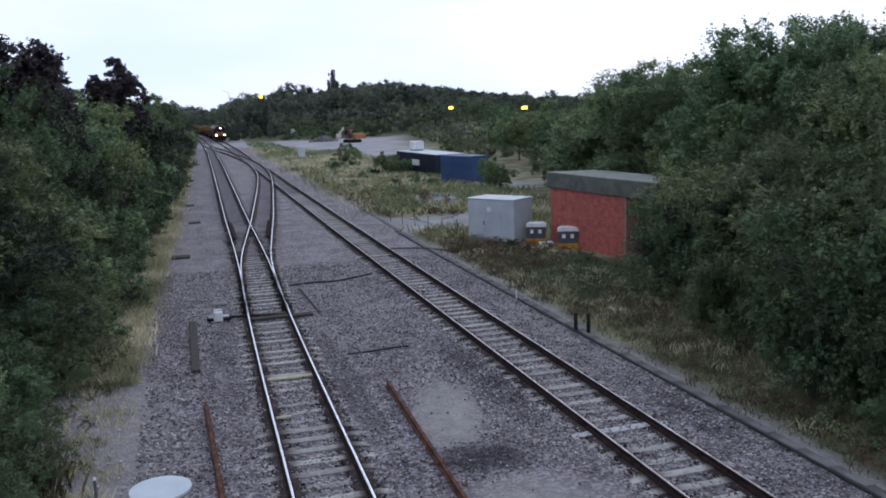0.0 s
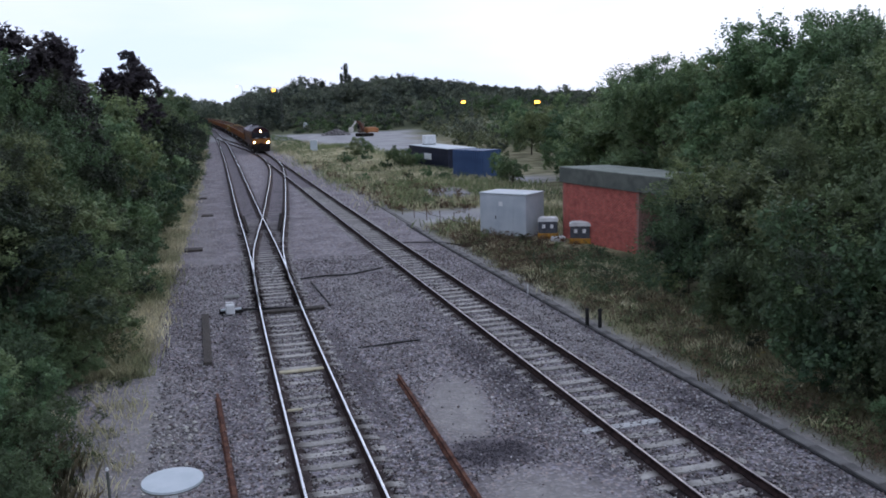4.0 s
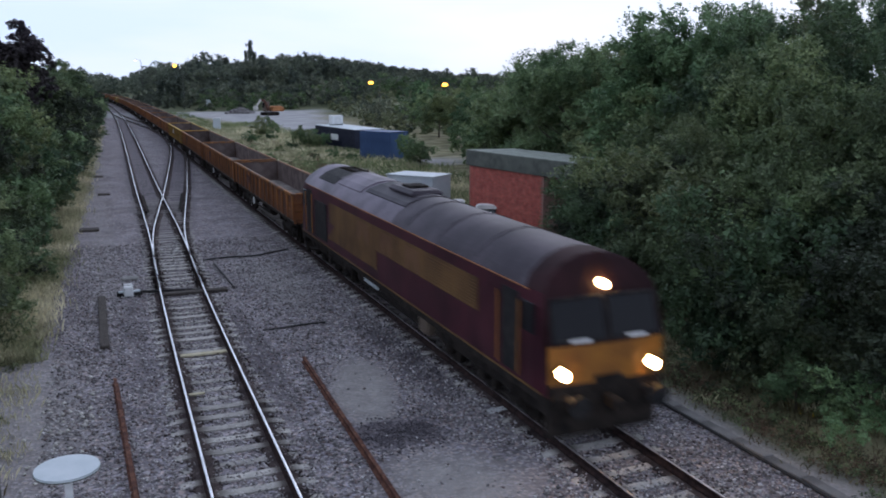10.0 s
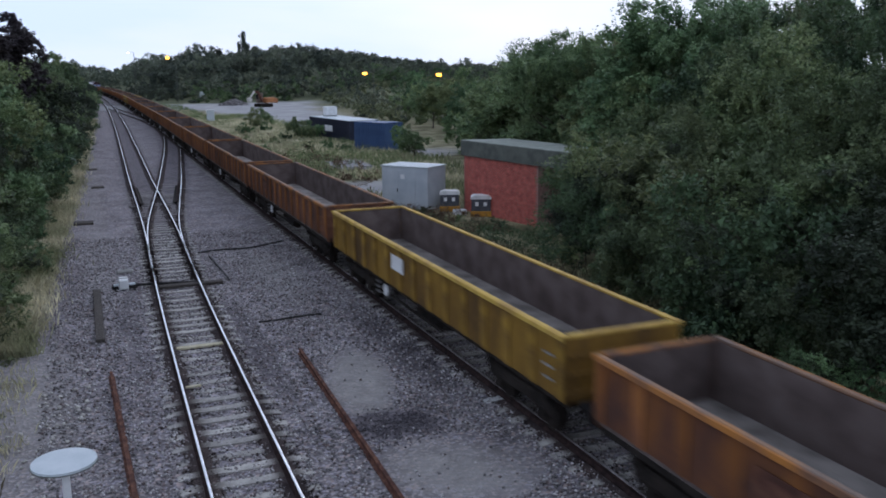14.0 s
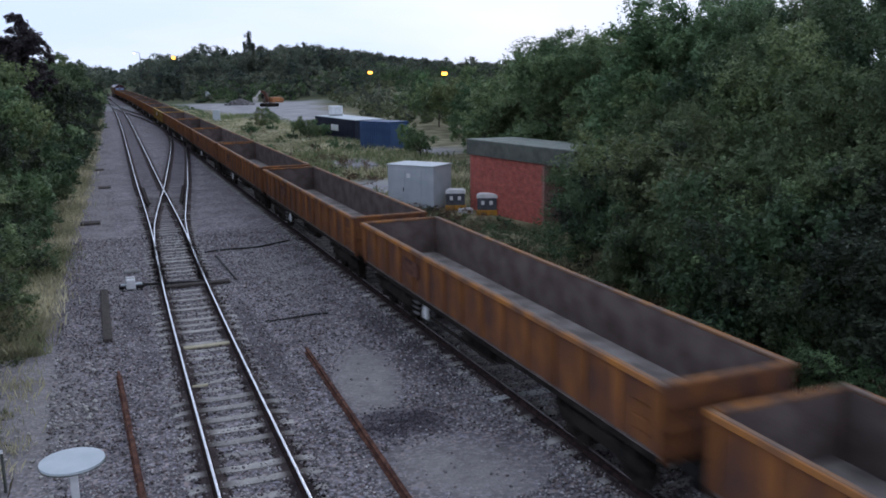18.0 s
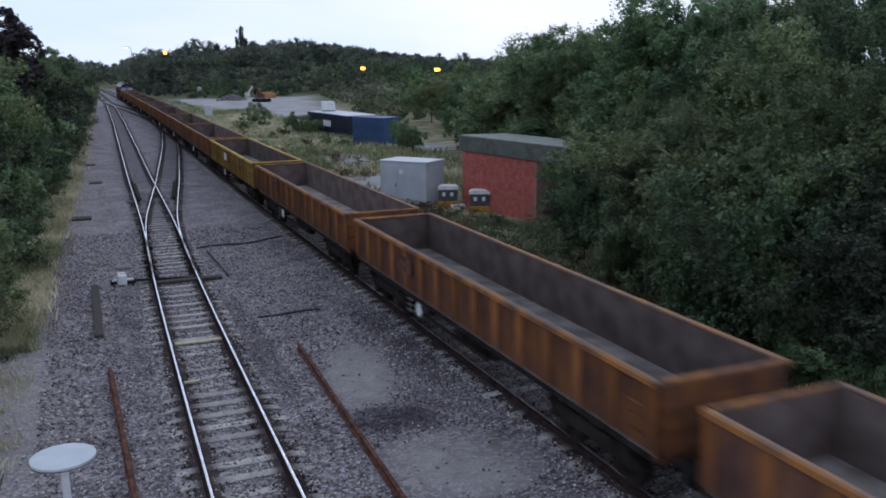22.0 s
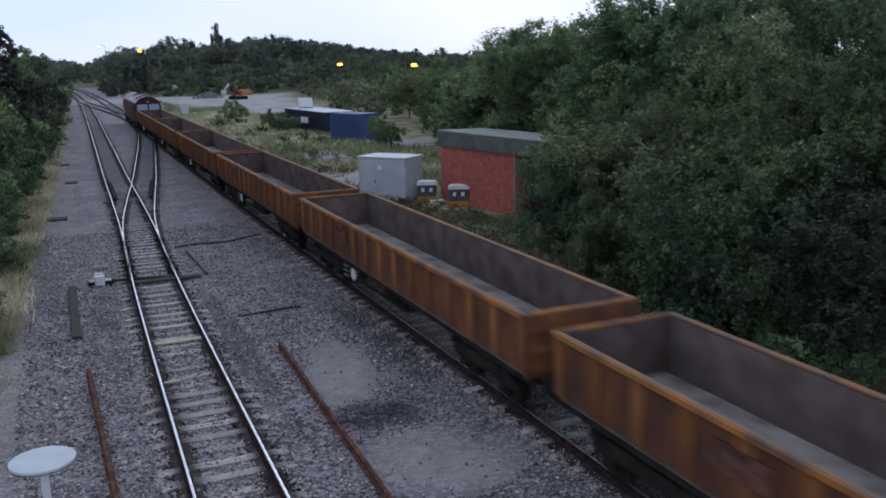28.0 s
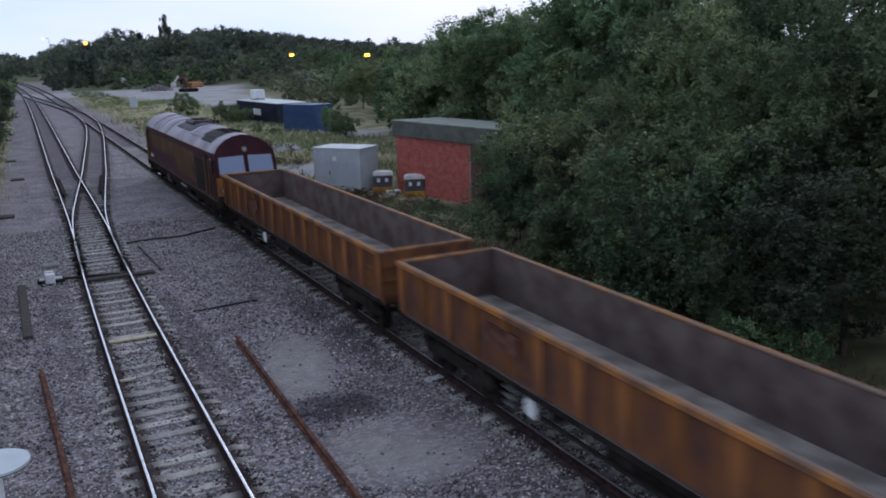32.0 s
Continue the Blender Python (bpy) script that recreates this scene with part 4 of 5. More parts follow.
# ---- plants ----
def leaf_cloud(rng, centers, radii, per, size, flat=0.75, inner=0.10, shoots=9, rise=0.45):
    """Corners and faces of many small leaves, strung on shoots that spring from the given clump centres; a few larger,
    closer ones fill each clump's inside."""
    centers, radii = np.asarray(centers, float), np.asarray(radii, float)
    m = len(centers)
    d = rng.normal(size=(m, shoots, 3))
    d /= np.linalg.norm(d, axis=2, keepdims=True)
    d[..., 2] += rise
    d /= np.linalg.norm(d, axis=2, keepdims=True)
    reach = rng.uniform(0.75, 1.3, (m, shoots))
    n = m * per
    ci = np.repeat(np.arange(m), per)
    si = rng.integers(0, shoots, n)
    inside = rng.random(n) < inner
    along = np.where(inside, rng.uniform(0.0, 0.5, n), rng.uniform(0.3, 1.0, n) ** 0.8)
    dd = d[ci, si]
    r = radii[ci]
    at = centers[ci] + (dd * (along * reach[ci, si])[:, None] + rng.normal(scale=0.16, size=(n, 3)) * (1.15 - 0.6 * along)[:, None]) * r[:, None] * [1, 1, flat]
    nor = 0.7 * dd + rng.normal(scale=0.7, size=(n, 3)) + [0, 0, 0.5]
    nor /= np.linalg.norm(nor, axis=1, keepdims=True)
    u = np.cross(nor, rng.normal(size=(n, 3)))
    u /= np.linalg.norm(u, axis=1, keepdims=True) + 1e-9
    v = np.cross(nor, u)
    s = (size * rng.uniform(0.55, 1.35, n) * np.where(inside, 1.6, 1.0))[:, None]
    leaf = np.stack([at - u * s, at + v * s * 0.75, at + u * s * 0.8 - v * s * 0.45], 1).reshape(-1, 3)
    return leaf, np.arange(n * 3).reshape(-1, 3)


def crown_points(rng, boughs, twigs, rx, rz):
    """Clump centres on rounded boughs that make up an uneven crown, thick above and outside, open beneath."""
    out, rad = [], []
    for b in range(boughs):
        p = rng.normal(size=3)
        p[2] = abs(p[2]) * rng.choice((1, 1, -0.8))
        p /= np.linalg.norm(p)
        k = rng.uniform(0.3, 0.95)
        at = np.array((p[0] * rx * k, p[1] * rx * k, rz * (0.5 + 0.5 * p[2] * k)))
        big = max(rx, 0.3 * rz) * rng.uniform(0.2, 0.36)
        for _ in range(twigs):
            d = rng.normal(size=3)
            d[2] += 0.55
            d /= np.linalg.norm(d)
            out.append(at + d * big * rng.uniform(0.4, 1.1))
            rad.append(big * rng.uniform(0.34, 0.6))
    return out, rad


def tree(name, seed, height, spread, mat, label, category="tree", clumps=46, per=130, leaf=0.17, foot=0.12, m=None):
    rng = np.random.default_rng(seed)
    t = thing(name, label, category, m=m)
    bm = bmesh.new()
    top = Vector((rng.uniform(-0.3, 0.3), rng.uniform(-0.3, 0.3), height * 0.62))
    rod(bm, (0, 0, -0.4), tuple(top * 0.5), 0.022 * height, 0.015 * height, 7)
    rod(bm, tuple(top * 0.5), tuple(top), 0.015 * height, 0.007 * height, 6)
    for k in range(7):
        a = k * 2.4 + rng.uniform(-0.4, 0.4)
        b = top * rng.uniform(0.3, 0.85)
        e = b + Vector((math.cos(a), math.sin(a), 0.75)) * spread * rng.uniform(0.45, 0.75)
        rod(bm, tuple(b), tuple(e), 0.008 * height, 0.003 * height, 5)
    part("trunk", bm, M_BARK, t)
    pts, rad = crown_points(rng, clumps // 8, 8, spread, height * (1 - foot))
    v, f = leaf_cloud(rng, pts, rad, per, leaf, 1.15, 0.10, 9, 0.8)
    low, high = np.percentile(v[:, 2], 0.5), np.percentile(v[:, 2], 99.7)
    v[:, 2] = height * (foot + (1 - foot) * (v[:, 2] - low) / (high - low))
    v[:, :2] *= 1.3 * spread / np.percentile(np.hypot(v[:, 0], v[:, 1]), 97)
    raw("crown", v, f, mat, t)
    return t


def spot(x, y, scale=1.0, turn=0.0, tall=1.0, sink=0.05):
    return pose(x, y, ground_z(x, y) - sink, 0, 0, turn) @ Matrix.Diagonal((scale, scale, scale * tall, 1))


def kinds_of(clumps, per, leaf, seed):
    return [
        tree("tree", seed, 8.0, 3.2, M_LEAF, "leafy green tree with an uneven crown beside the railway", "tree", clumps, per, leaf),
        tree("tree", seed + 1, 8.0, 3.0, M_LEAF_DARK, "dark green dense-crowned tree beside the railway", "tree", clumps, per, leaf),
        tree("tree", seed + 2, 8.0, 2.8, M_LEAF_OLIVE, "olive green leafy tree beside the railway", "tree", clumps, per, leaf),
        tree("tree", seed + 3, 8.0, 3.1, M_LEAF_SHADED, "green tree beside the railway, leaves darkened for shade", "tree", clumps, per, leaf),
    ]


def bushes_of(clumps, per, leaf, seed):
    return [
        tree("bush", seed, 3.0, 1.7, M_LEAF, "rounded green bush at the edge of the ballast", "bush", clumps, per, leaf, 0.0),
        tree("bush", seed + 1, 3.0, 1.6, M_LEAF_OLIVE, "olive green bush at the edge of the ballast", "bush", clumps, per, leaf, 0.0),
        tree("bush", seed + 2, 3.0, 1.8, M_LEAF_DARK, "dark green bush at the edge of the ballast", "bush", clumps, per, leaf, 0.0),
        tree("bush", seed + 3, 3.0, 1.7, M_LEAF_SHADED, "green bush at the edge of the ballast, darkened for shade", "bush", clumps, per, leaf, 0.0),
    ]


NEAR_TREES, FAR_TREES = kinds_of(360, 190, 0.052, 1), kinds_of(280, 90, 0.095, 11)
NEAR_BUSHES, FAR_BUSHES = bushes_of(144, 120, 0.034, 21), bushes_of(112, 66, 0.06, 31)
KINDS, BUSHES = "tree", "bush"
used = set()


def plant(kind, k, x, y, height, wide=1.0):
    near = y < 52
    kinds = (NEAR_TREES if near else FAR_TREES) if kind == "tree" else (NEAR_BUSHES if y < 40 else FAR_BUSHES)
    src = kinds[k % len(kinds)]
    s = 1.14 * height / (8.0 if kind == "tree" else 3.0)
    m = spot(x, y, s * wide, (x * 37 + y * 53) % 360, 1 / wide)
    if src.name not in used:
        used.add(src.name)
        src.matrix_basis = m
        return src
    src_scale = src.scale.copy()
    src.scale = (1, 1, 1)
    ob = copy_thing(src, m)
    src.scale = src_scale
    return ob


rng = random.Random(5)
# the bank beside the up line: a hedge of bushes, taller behind
y = 26.5
while y < 330:
    e = BANK(y)
    step = 1.8 + y * 0.018
    plant(BUSHES, rng.choice((0, 1, 2, 3, 2, 3)), e - 1.75 + rng.uniform(-0.3, 0.3), y, rng.uniform(1.8, 2.7) + y * 0.005)
    plant(BUSHES, rng.choice((0, 1, 2, 3, 2, 3)), e - 3.3 + rng.uniform(-0.4, 0.4), y + 0.8, rng.uniform(3.4, 4.4))
    if rng.random() < 0.8:
        plant(KINDS, rng.randrange(4), e - 5.0 + rng.uniform(-0.6, 0.6), y + 1.0, rng.uniform(5.0, 6.2), 0.95)
    y += step
for x, y, h in ((-7.6, 27.5, 5.4), (-9.8, 30, 6.4), (-8.0, 33, 6.8), (-10.5, 36, 7.2), (-8.2, 41, 8.0), (-10.8, 44, 8.2), (-7.4, 45, 7.8), (-8.6, 56, 8.4), (-7.0, 63, 7.8), (-6.4, 80, 8.4), (-6.0, 92, 8.4), (-5.4, 110, 8.4), (-5.0, 130, 8.6), (-4.6, 155, 9.0), (-4.6, 185, 9.0), (-5, 220, 9.5)):
    plant(KINDS, rng.randrange(4), x, y, h)
# three very dark dense trees stand above the hedge
for n, (x, y, h, w) in enumerate(((-7.2, 49.5, 10.9, 1.8), (-9.3, 49, 10.8, 1.9), (-4.75, 70, 11.5, 1.8))):
    tree("dark_tree", 40 + n, h, w, M_LEAF_BLACK, "very dark dense tree standing above the hedge", clumps=560, per=36, leaf=0.11, foot=0.42, m=spot(x, y))
# the wood beside the down line
for x, y, h in ((21, 12, 8.6), (24, 17, 10.2), (20, 19, 7.0), (27, 22, 10.8), (22.5, 24, 8.6), (19.2, 25, 6.0), (26.5, 28, 10.3), (30, 31, 10.8), (23.8, 29.0, 8.2), (26.8, 35, 10.8), (31, 37, 11.3), (26.0, 33.0, 8.6), (28.4, 41, 9.3), (26.2, 45, 9.7), (31, 46, 9.8), (28.5, 51, 9.3), (28.2, 56, 7.6), (32, 58, 9.0), (31.6, 64, 8.0), (35, 66, 8.6), (35, 72, 7.0), (38, 74, 7.4), (38, 82, 6.2), (42, 86, 7.0), (41, 94, 6.0), (45, 99, 6.8), (43, 109, 5.2), (42, 102, 6.4), (33, 14, 11), (34, 24, 12), (37, 34, 11.8), (39, 48, 10.8), (41, 62, 9.4), (43, 80, 8.2), (35, 52, 9.8), (36, 42, 11.2)):
    plant(KINDS, rng.choice((1, 1, 0, 1) if y < 33 else (0, 2, 0, 2, 0, 1)), x, y, h / 1.14)
# shade beneath the crowns is put into the darker greens of the back rows
y = 13.0
while y < 33.5:
    e = 12.8 + 3.4 * smooth(14, 34, y)
    if y < 29:
        plant(BUSHES, rng.choice((1, 1, 0, 3)), e + 2.0 + rng.uniform(-0.3, 0.3), y, rng.uniform(0.7, 1.6))
    if y < 31:
        plant(BUSHES, rng.choice((2, 3, 3, 3)), e + 3.1 + rng.uniform(-0.3, 0.3), y + 0.6, rng.uniform(2.0, 3.1))
    if y < 32:
        plant(BUSHES, rng.choice((2, 3, 3, 0)), e + 4.4 + rng.uniform(-0.3, 0.3), y + 0.2, rng.uniform(3.2, 4.6))
    y += 1.7
for x, y, h in ((17.9, 37.0, 0.4), (17.2, 40.2, 0.4), (23.1, 35.4, 3.6), (22.7, 34.0, 2.4), (23.7, 34.6, 4.0), (22.3, 32.4, 2.6), (24.1, 36.6, 4.4), (24.6, 38.4, 4.2), (16.3, 42.6, 0.5), (14.9, 44.8, 0.5)):
    plant(BUSHES, rng.randrange(4), x, y, h)
# slender bushes before the porch of the lineside building
for x, y, h, k in ((22.0, 34.9, 3.8, 1), (22.5, 34.6, 3.6, 0), (22.0, 33.8, 1.9, 2)):
    plant(BUSHES, k, x, y, h, 0.62)
# scrub in and round the yard
for x, y, h in ((27.6, 61.5, 3.2), (28.6, 58.5, 4.2), (27.0, 56.0, 2.6), (30.2, 66, 3.6), (21.6, 93.5, 2.2), (22.6, 95.5, 2.0), (20.2, 95, 1.2), (23.4, 98, 1.9), (23.4, 95.5, 2.0), (24.0, 133.6, 2.1), (25.0, 131, 1.5), (29.3, 158, 1.3), (17.5, 105, 1.6), (20.6, 116, 2.0), (27.0, 76, 2.4), (26.0, 70.6, 2.4), (26.6, 71.8, 1.9), (31.6, 73, 3.4), (22.4, 118, 1.8), (20.4, 108, 1.4), (16.0, 96, 0.8), (15.2, 82, 0.9), (17.4, 88, 1.0), (21.4, 81.5, 1.2), (22.6, 80.3, 1.0), (19.6, 82, 0.9), (23.2, 105, 2.0), (54.5, 147, 6.0), (52.5, 143, 4.6), (57, 150, 6.0), (49, 136, 4.0), (60, 160, 5.0), (46, 122, 4.0), (66, 150, 5.5)):
    plant(BUSHES, rng.choice((0, 1, 0, 2)), x, y, h, 0.8)


# the skyline's rise over eye level, by the bearing from the footbridge
SLOPES = (-0.2, -0.014, 0.006, 0.04, 0.058, 0.075, 0.094, 0.12, 0.146, 0.17, 0.205, 0.24, 0.27, 0.32, 0.36, 0.40, 0.43, 0.47, 0.50, 0.9)
RISES = (0.03, 0.0156, 0.0102, 0.0075, 0.016, 0.0256, 0.020, 0.034, 0.0245, 0.027, 0.0306, 0.035, 0.028, 0.0217, 0.0150, 0.0119, 0.008, 0.0084, 0.012, 0.03)


def skyline(x, y):
    return EYE[2] + y * float(np.interp(x / y, SLOPES, RISES)) - ground_z(x, y)


def woods(name, seed, count, where, height, leaf, mat, label, per=26, clumps=14, span=(0.6, 1.15)):
    """Many round-headed trees or bushes, each a dome of leafy clumps."""
    r = np.random.default_rng(seed)
    cs, rs = [], []
    for _ in range(count):
        x, y = where(r)
        h = (height(x, y) if callable(height) else height) * r.uniform(*span)
        w = h * r.uniform(0.34, 0.56)
        z = ground_z(x, y)
        for _ in range(clumps):
            a = r.uniform(0, 6.283)
            e = r.uniform(-1.0, 1.0)
            c = math.sqrt(max(0.0, 1 - e * e)) * w
            q = h * r.uniform(0.10, 0.19)
            cs.append((x + math.cos(a) * c, y + math.sin(a) * c, z + h * (0.5 + 0.5 * e) - (q if e > 0.4 else 0)))
            rs.append(q)
    v, f = leaf_cloud(r, cs, rs, per, leaf, 0.9, 0.25, 8, 0.25)
    return tagged(raw(name, v, f, mat), label, "trees", kind="stuff")


def slope(r):
    y = r.uniform(105, 225)
    return 36 + 0.17 * (y - 105) + r.random() ** 1.5 * 100, y


def ridge(lo, hi, near, far):
    def pick(r):
        y = r.uniform(near, far)
        return y * r.uniform(lo, hi), y
    return pick


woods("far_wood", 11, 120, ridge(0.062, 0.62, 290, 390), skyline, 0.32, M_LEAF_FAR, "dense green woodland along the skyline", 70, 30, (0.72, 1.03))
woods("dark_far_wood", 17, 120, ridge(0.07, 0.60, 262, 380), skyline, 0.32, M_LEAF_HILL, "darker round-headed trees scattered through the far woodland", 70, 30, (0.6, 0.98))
woods("hill_scrub", 15, 80, lambda r: (r.uniform(22, 120), r.uniform(222, 262)), 5.4, 0.22, M_LEAF, "bushy slope behind the yard", 70, 12)
woods("lineside_scrub", 19, 60, lambda r: (r.uniform(12.5, 28), r.uniform(236, 330)), 3.6, 0.2, M_LEAF_HILL, "low dark bushes beside the line before it bends", 60, 10)
woods("dark_hill_scrub", 16, 110, lambda r: (r.uniform(24, 120), r.uniform(226, 275)), 7.0, 0.24, M_LEAF_HILL, "dark bushes on the slope behind the yard", 70, 12)
woods("hillside_scrub", 12, 300, slope, 2.8, 0.16, M_LEAF_PALE, "pale scrubby bushes on the slope beyond the yard", 60, 8)
woods("dark_hillside_scrub", 18, 60, slope, 4.4, 0.18, M_LEAF_HILL, "dark scrubby bushes on the slope beyond the yard", 70, 10)
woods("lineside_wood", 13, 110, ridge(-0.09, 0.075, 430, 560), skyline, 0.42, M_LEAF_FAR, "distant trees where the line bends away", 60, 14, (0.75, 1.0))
woods("bank_wood", 14, 110, lambda r: (lambda y: (BANK(y) - 6 - r.uniform(0, 30), y))(r.uniform(180, 420)), 8, 0.26, M_LEAF_DARK, "dark trees on the far bank", 70, 10)


def poplar(x, y, h, w):
    r = np.random.default_rng(int(x))
    t = thing("poplar_tree", "tall narrow dark poplar on the skyline", "tree", m=pose(x, y, ground_z(x, y) - 0.3))
    part("trunk", rodded((0, 0, 0), (0, 0, h * 0.9), 0.4, 0.1), M_BARK, t)
    cs = [(r.normal() * w * 0.10, r.normal() * w * 0.10, z) for z in np.linspace(h * 0.06, h * 0.92, 90)]
    rs = [w * (0.36 - 0.31 * (c[2] / h) ** 1.2) for c in cs]
    v, f = leaf_cloud(r, cs, rs, 110, 0.17, 2.0, 0.15, 9, 1.2)
    raw("crown", v, f, M_LEAF_HILL, t)


for x, y, h, w in ((59.3, 350, 23.6, 5.0), (57.6, 351, 19.6, 3.4), (60.8, 350, 18.9, 3.6), (64.0, 352, 17.6, 5.0), (49.9, 352, 16.6, 5.0)):
    poplar(x, y, h - ground_z(x, y), w)


# ---- buildings and boxes beside the line ----
def brick_building():
    ax, ay, bx, by = 19.05, 43.7, 20.12, 37.2
    turn = math.degrees(math.atan2(by - ay, bx - ax))
    b = thing("brick_building", "flat-roofed red brick lineside building with a deep grey fascia", "building", m=pose(ax, ay, -0.3, 0, 0, turn))
    L, D, H = 6.6, 3.0, 3.15  # along the wall, back from it, wall height
    for n, args in (("front_wall", (0, L, 0, 0.22, 0, H)), ("rear_wall", (0, L, D - 0.22, D, 0, H)), ("end_wall", (0, 0.22, 0.22, D - 0.22, 0, H)), ("end_wall", (L - 0.22, L, 0.22, D - 0.22, 0, H))):
        part(n, boxed(*args), M_MORTAR, b)
    part("porch_wall", boxed(L, L + 2.3, D - 0.6, D - 0.4, 0, H), M_TIMBER, b, "dark boarded porch wall")
    part("porch_post", boxed(L + 2.05, L + 2.2, 0.1, 0.25, 0, H), M_TIMBER, b)
    part("fascia", boxed(-0.12, L + 2.35, -0.14, -0.02, H - 0.02, H + 0.78, 0.01), M_FASCIA, b, "deep dark grey fascia board")
    part("end_fascia", boxed(-0.14, -0.02, -0.02, D + 0.1, H - 0.42, H + 0.30, 0.01, pose(0, 0, 0.40, -5)), M_FASCIA, b)
    part("roof", boxed(-0.1, L + 2.33, 0, D + 0.2, -0.1, 0, 0.01, pose(0, -0.1, H + 0.82, -1.5)), M_FELT, b, "pale grey felt roof")
    part("porch_sign", boxed(L + 0.9, L + 1.25, D - 0.63, D - 0.605, 1.3, 1.75), M_WHITE, b, "white notice on the porch wall")
    return b, L, H


building, WALL_L, WALL_H = brick_building()


def relay_cabin():
    ax, ay, bx, by = 15.2, 46.5, 17.3, 43.7
    turn = math.degrees(math.atan2(by - ay, bx - ax))
    L = 3.05
    c = thing("relay_cabin", "pale grey steel relay cabin standing in weeds", "cabin", m=pose(ax, ay, -0.25, 0, 0, turn))
    part("body", boxed(0, L, 0, 1.9, 0, 2.4, 0.02), M_GREYBOX, c)
    part("roof", boxed(-0.05, L + 0.05, -0.05, 1.95, 2.4, 2.47, 0.015), M_DISC, c, "pale overhanging roof")
    part("plinth", boxed(-0.03, L + 0.03, -0.03, 1.93, -0.1, 0.12), M_CONCRETE, c)
    part("door", boxed(0.12, 1.15, -0.025, -0.002, 0.16, 2.2, 0.008), M_GREYBOX, c)
    part("door", boxed(1.2, 2.25, -0.025, -0.002, 0.16, 2.2, 0.008), M_GREYBOX, c)
    part("notice", boxed(1.28, 1.55, -0.035, -0.026, 1.75, 2.0), M_WHITE, c, "white notice")
    part("handle", boxed(1.06, 1.1, -0.06, -0.026, 1.0, 1.2), M_DARK, c)


relay_cabin()


def power_box(x, y, turn):
    c = thing("equipment_cabinet", "small dark blue-grey cabinet with a white lid and yellow base", "cabinet", "equipment cabinets", m=pose(x, y, -0.22, 0, 0, turn) @ Matrix.Diagonal((0.88, 0.88, 0.95, 1)))
    part("base", boxed(-0.62, 0.62, -0.42, 0.42, 0, 0.30, 0.02), M_YELLOW, c, "yellow base")
    part("body", boxed(-0.58, 0.58, -0.38, 0.38, 0.30, 0.98, 0.02), M_SLATE, c)
    bm = bmesh.new()
    prism(bm, [(-0.64, 0.98), (0.64, 0.98), (0.62, 1.1), (0.45, 1.19), (-0.45, 1.19), (-0.62, 1.1)], -0.44, 0.44)
    part("lid", bm, M_WHITE, c, "white rounded lid")
    for k in (-0.25, 0.25):
        part("vent", boxed(k - 0.1, k + 0.1, -0.395, -0.38, 0.6, 0.82), M_WHITE, c, "pale vent plate")


# a low heap of spoil at the far side of the yard
heap_rng = np.random.default_rng(77)
hv, hf = [], []
for k in range(4000):
    a, q = heap_rng.uniform(0, 6.283), heap_rng.random() ** 0.6
    c = np.array((32.0 + 3.4 * q * math.cos(a), 206 + 2.4 * q * math.sin(a), -0.2 + 1.25 * (1 - q) ** 0.9))
    hf.append(np.array([(0, 1, 2), (0, 2, 3), (0, 3, 1), (1, 3, 2)]) + 4 * k)
    hv.append(c + heap_rng.normal(size=(4, 3)) * 0.13)
tagged(raw("spoil_heap", np.concatenate(hv), np.concatenate(hf), M_STONE), "low pinkish-grey heap of spoil in the yard", "spoil heap", kind="stuff")
power_box(18.25, 43.9, -25)
power_box(19.1, 41.6, -25)
tagged(part("stone_block", boxed(17.9, 18.6, 42.3, 42.7, -0.25, 0.05, 0.03), M_WHITE), "pale block lying in the weeds", "block")


def container(label, mat, m, L, D, H, name="shipping_container"):
    c = thing(name, label, "container", m=m)
    part("body", boxed(0.06, L - 0.06, 0.06, D - 0.06, 0.1, H - 0.06), mat, c)
    part("roof", boxed(0, L, 0, D, H - 0.06, H, 0.01), M_DISC if mat is M_DARKBLUE else mat, c)
    part("floor_frame", boxed(0, L, 0, D, 0, 0.12), M_DARK, c)
    post = part("corner_post", boxed(0, 0.12, 0, 0.12, 0.12, H - 0.06), mat, c)
    for x, y in ((L - 0.12, 0), (0, D - 0.12), (L - 0.12, D - 0.12)):
        again(post, pose(x, y, 0))
    rib = part("wall_rib", boxed(0, 0.12, 0.0, 0.06, 0.14, H - 0.1), mat, c)
    k = 1
    while 0.3 * k < L - 0.2:
        again(rib, pose(0.3 * k, 0, 0))
        k += 1
    rib.matrix_basis = pose(0.16, 0, 0)
    return c


container("blue steel shipping container in the yard", M_BLUE, pose(24.4, 83.0, -0.25, 0, 0, -65.0), 4.3, 2.44, 2.75)
dark_box = container("near-black container with a pale roof in the yard", M_DARKBLUE, pose(24.3, 101, -0.25, 0, 0, -84.0), 12.2, 3.4, 2.5)
part("sign_plate", boxed(5.2, 7.4, -0.05, -0.01, 1.1, 1.75), M_WHITE, dark_box, "white sign with unreadable marks")
tank = thing("liquid_tank", "white plastic tank on top of the dark container", "tank", m=pose(26.4, 99.5, 2.25))
part("tank_body", boxed(-0.7, 0.7, -0.6, 0.6, 0.05, 1.1, 0.08), M_WHITE, tank)
part("pallet", boxed(-0.7, 0.7, -0.6, 0.6, 0, 0.05), M_DARK, tank)


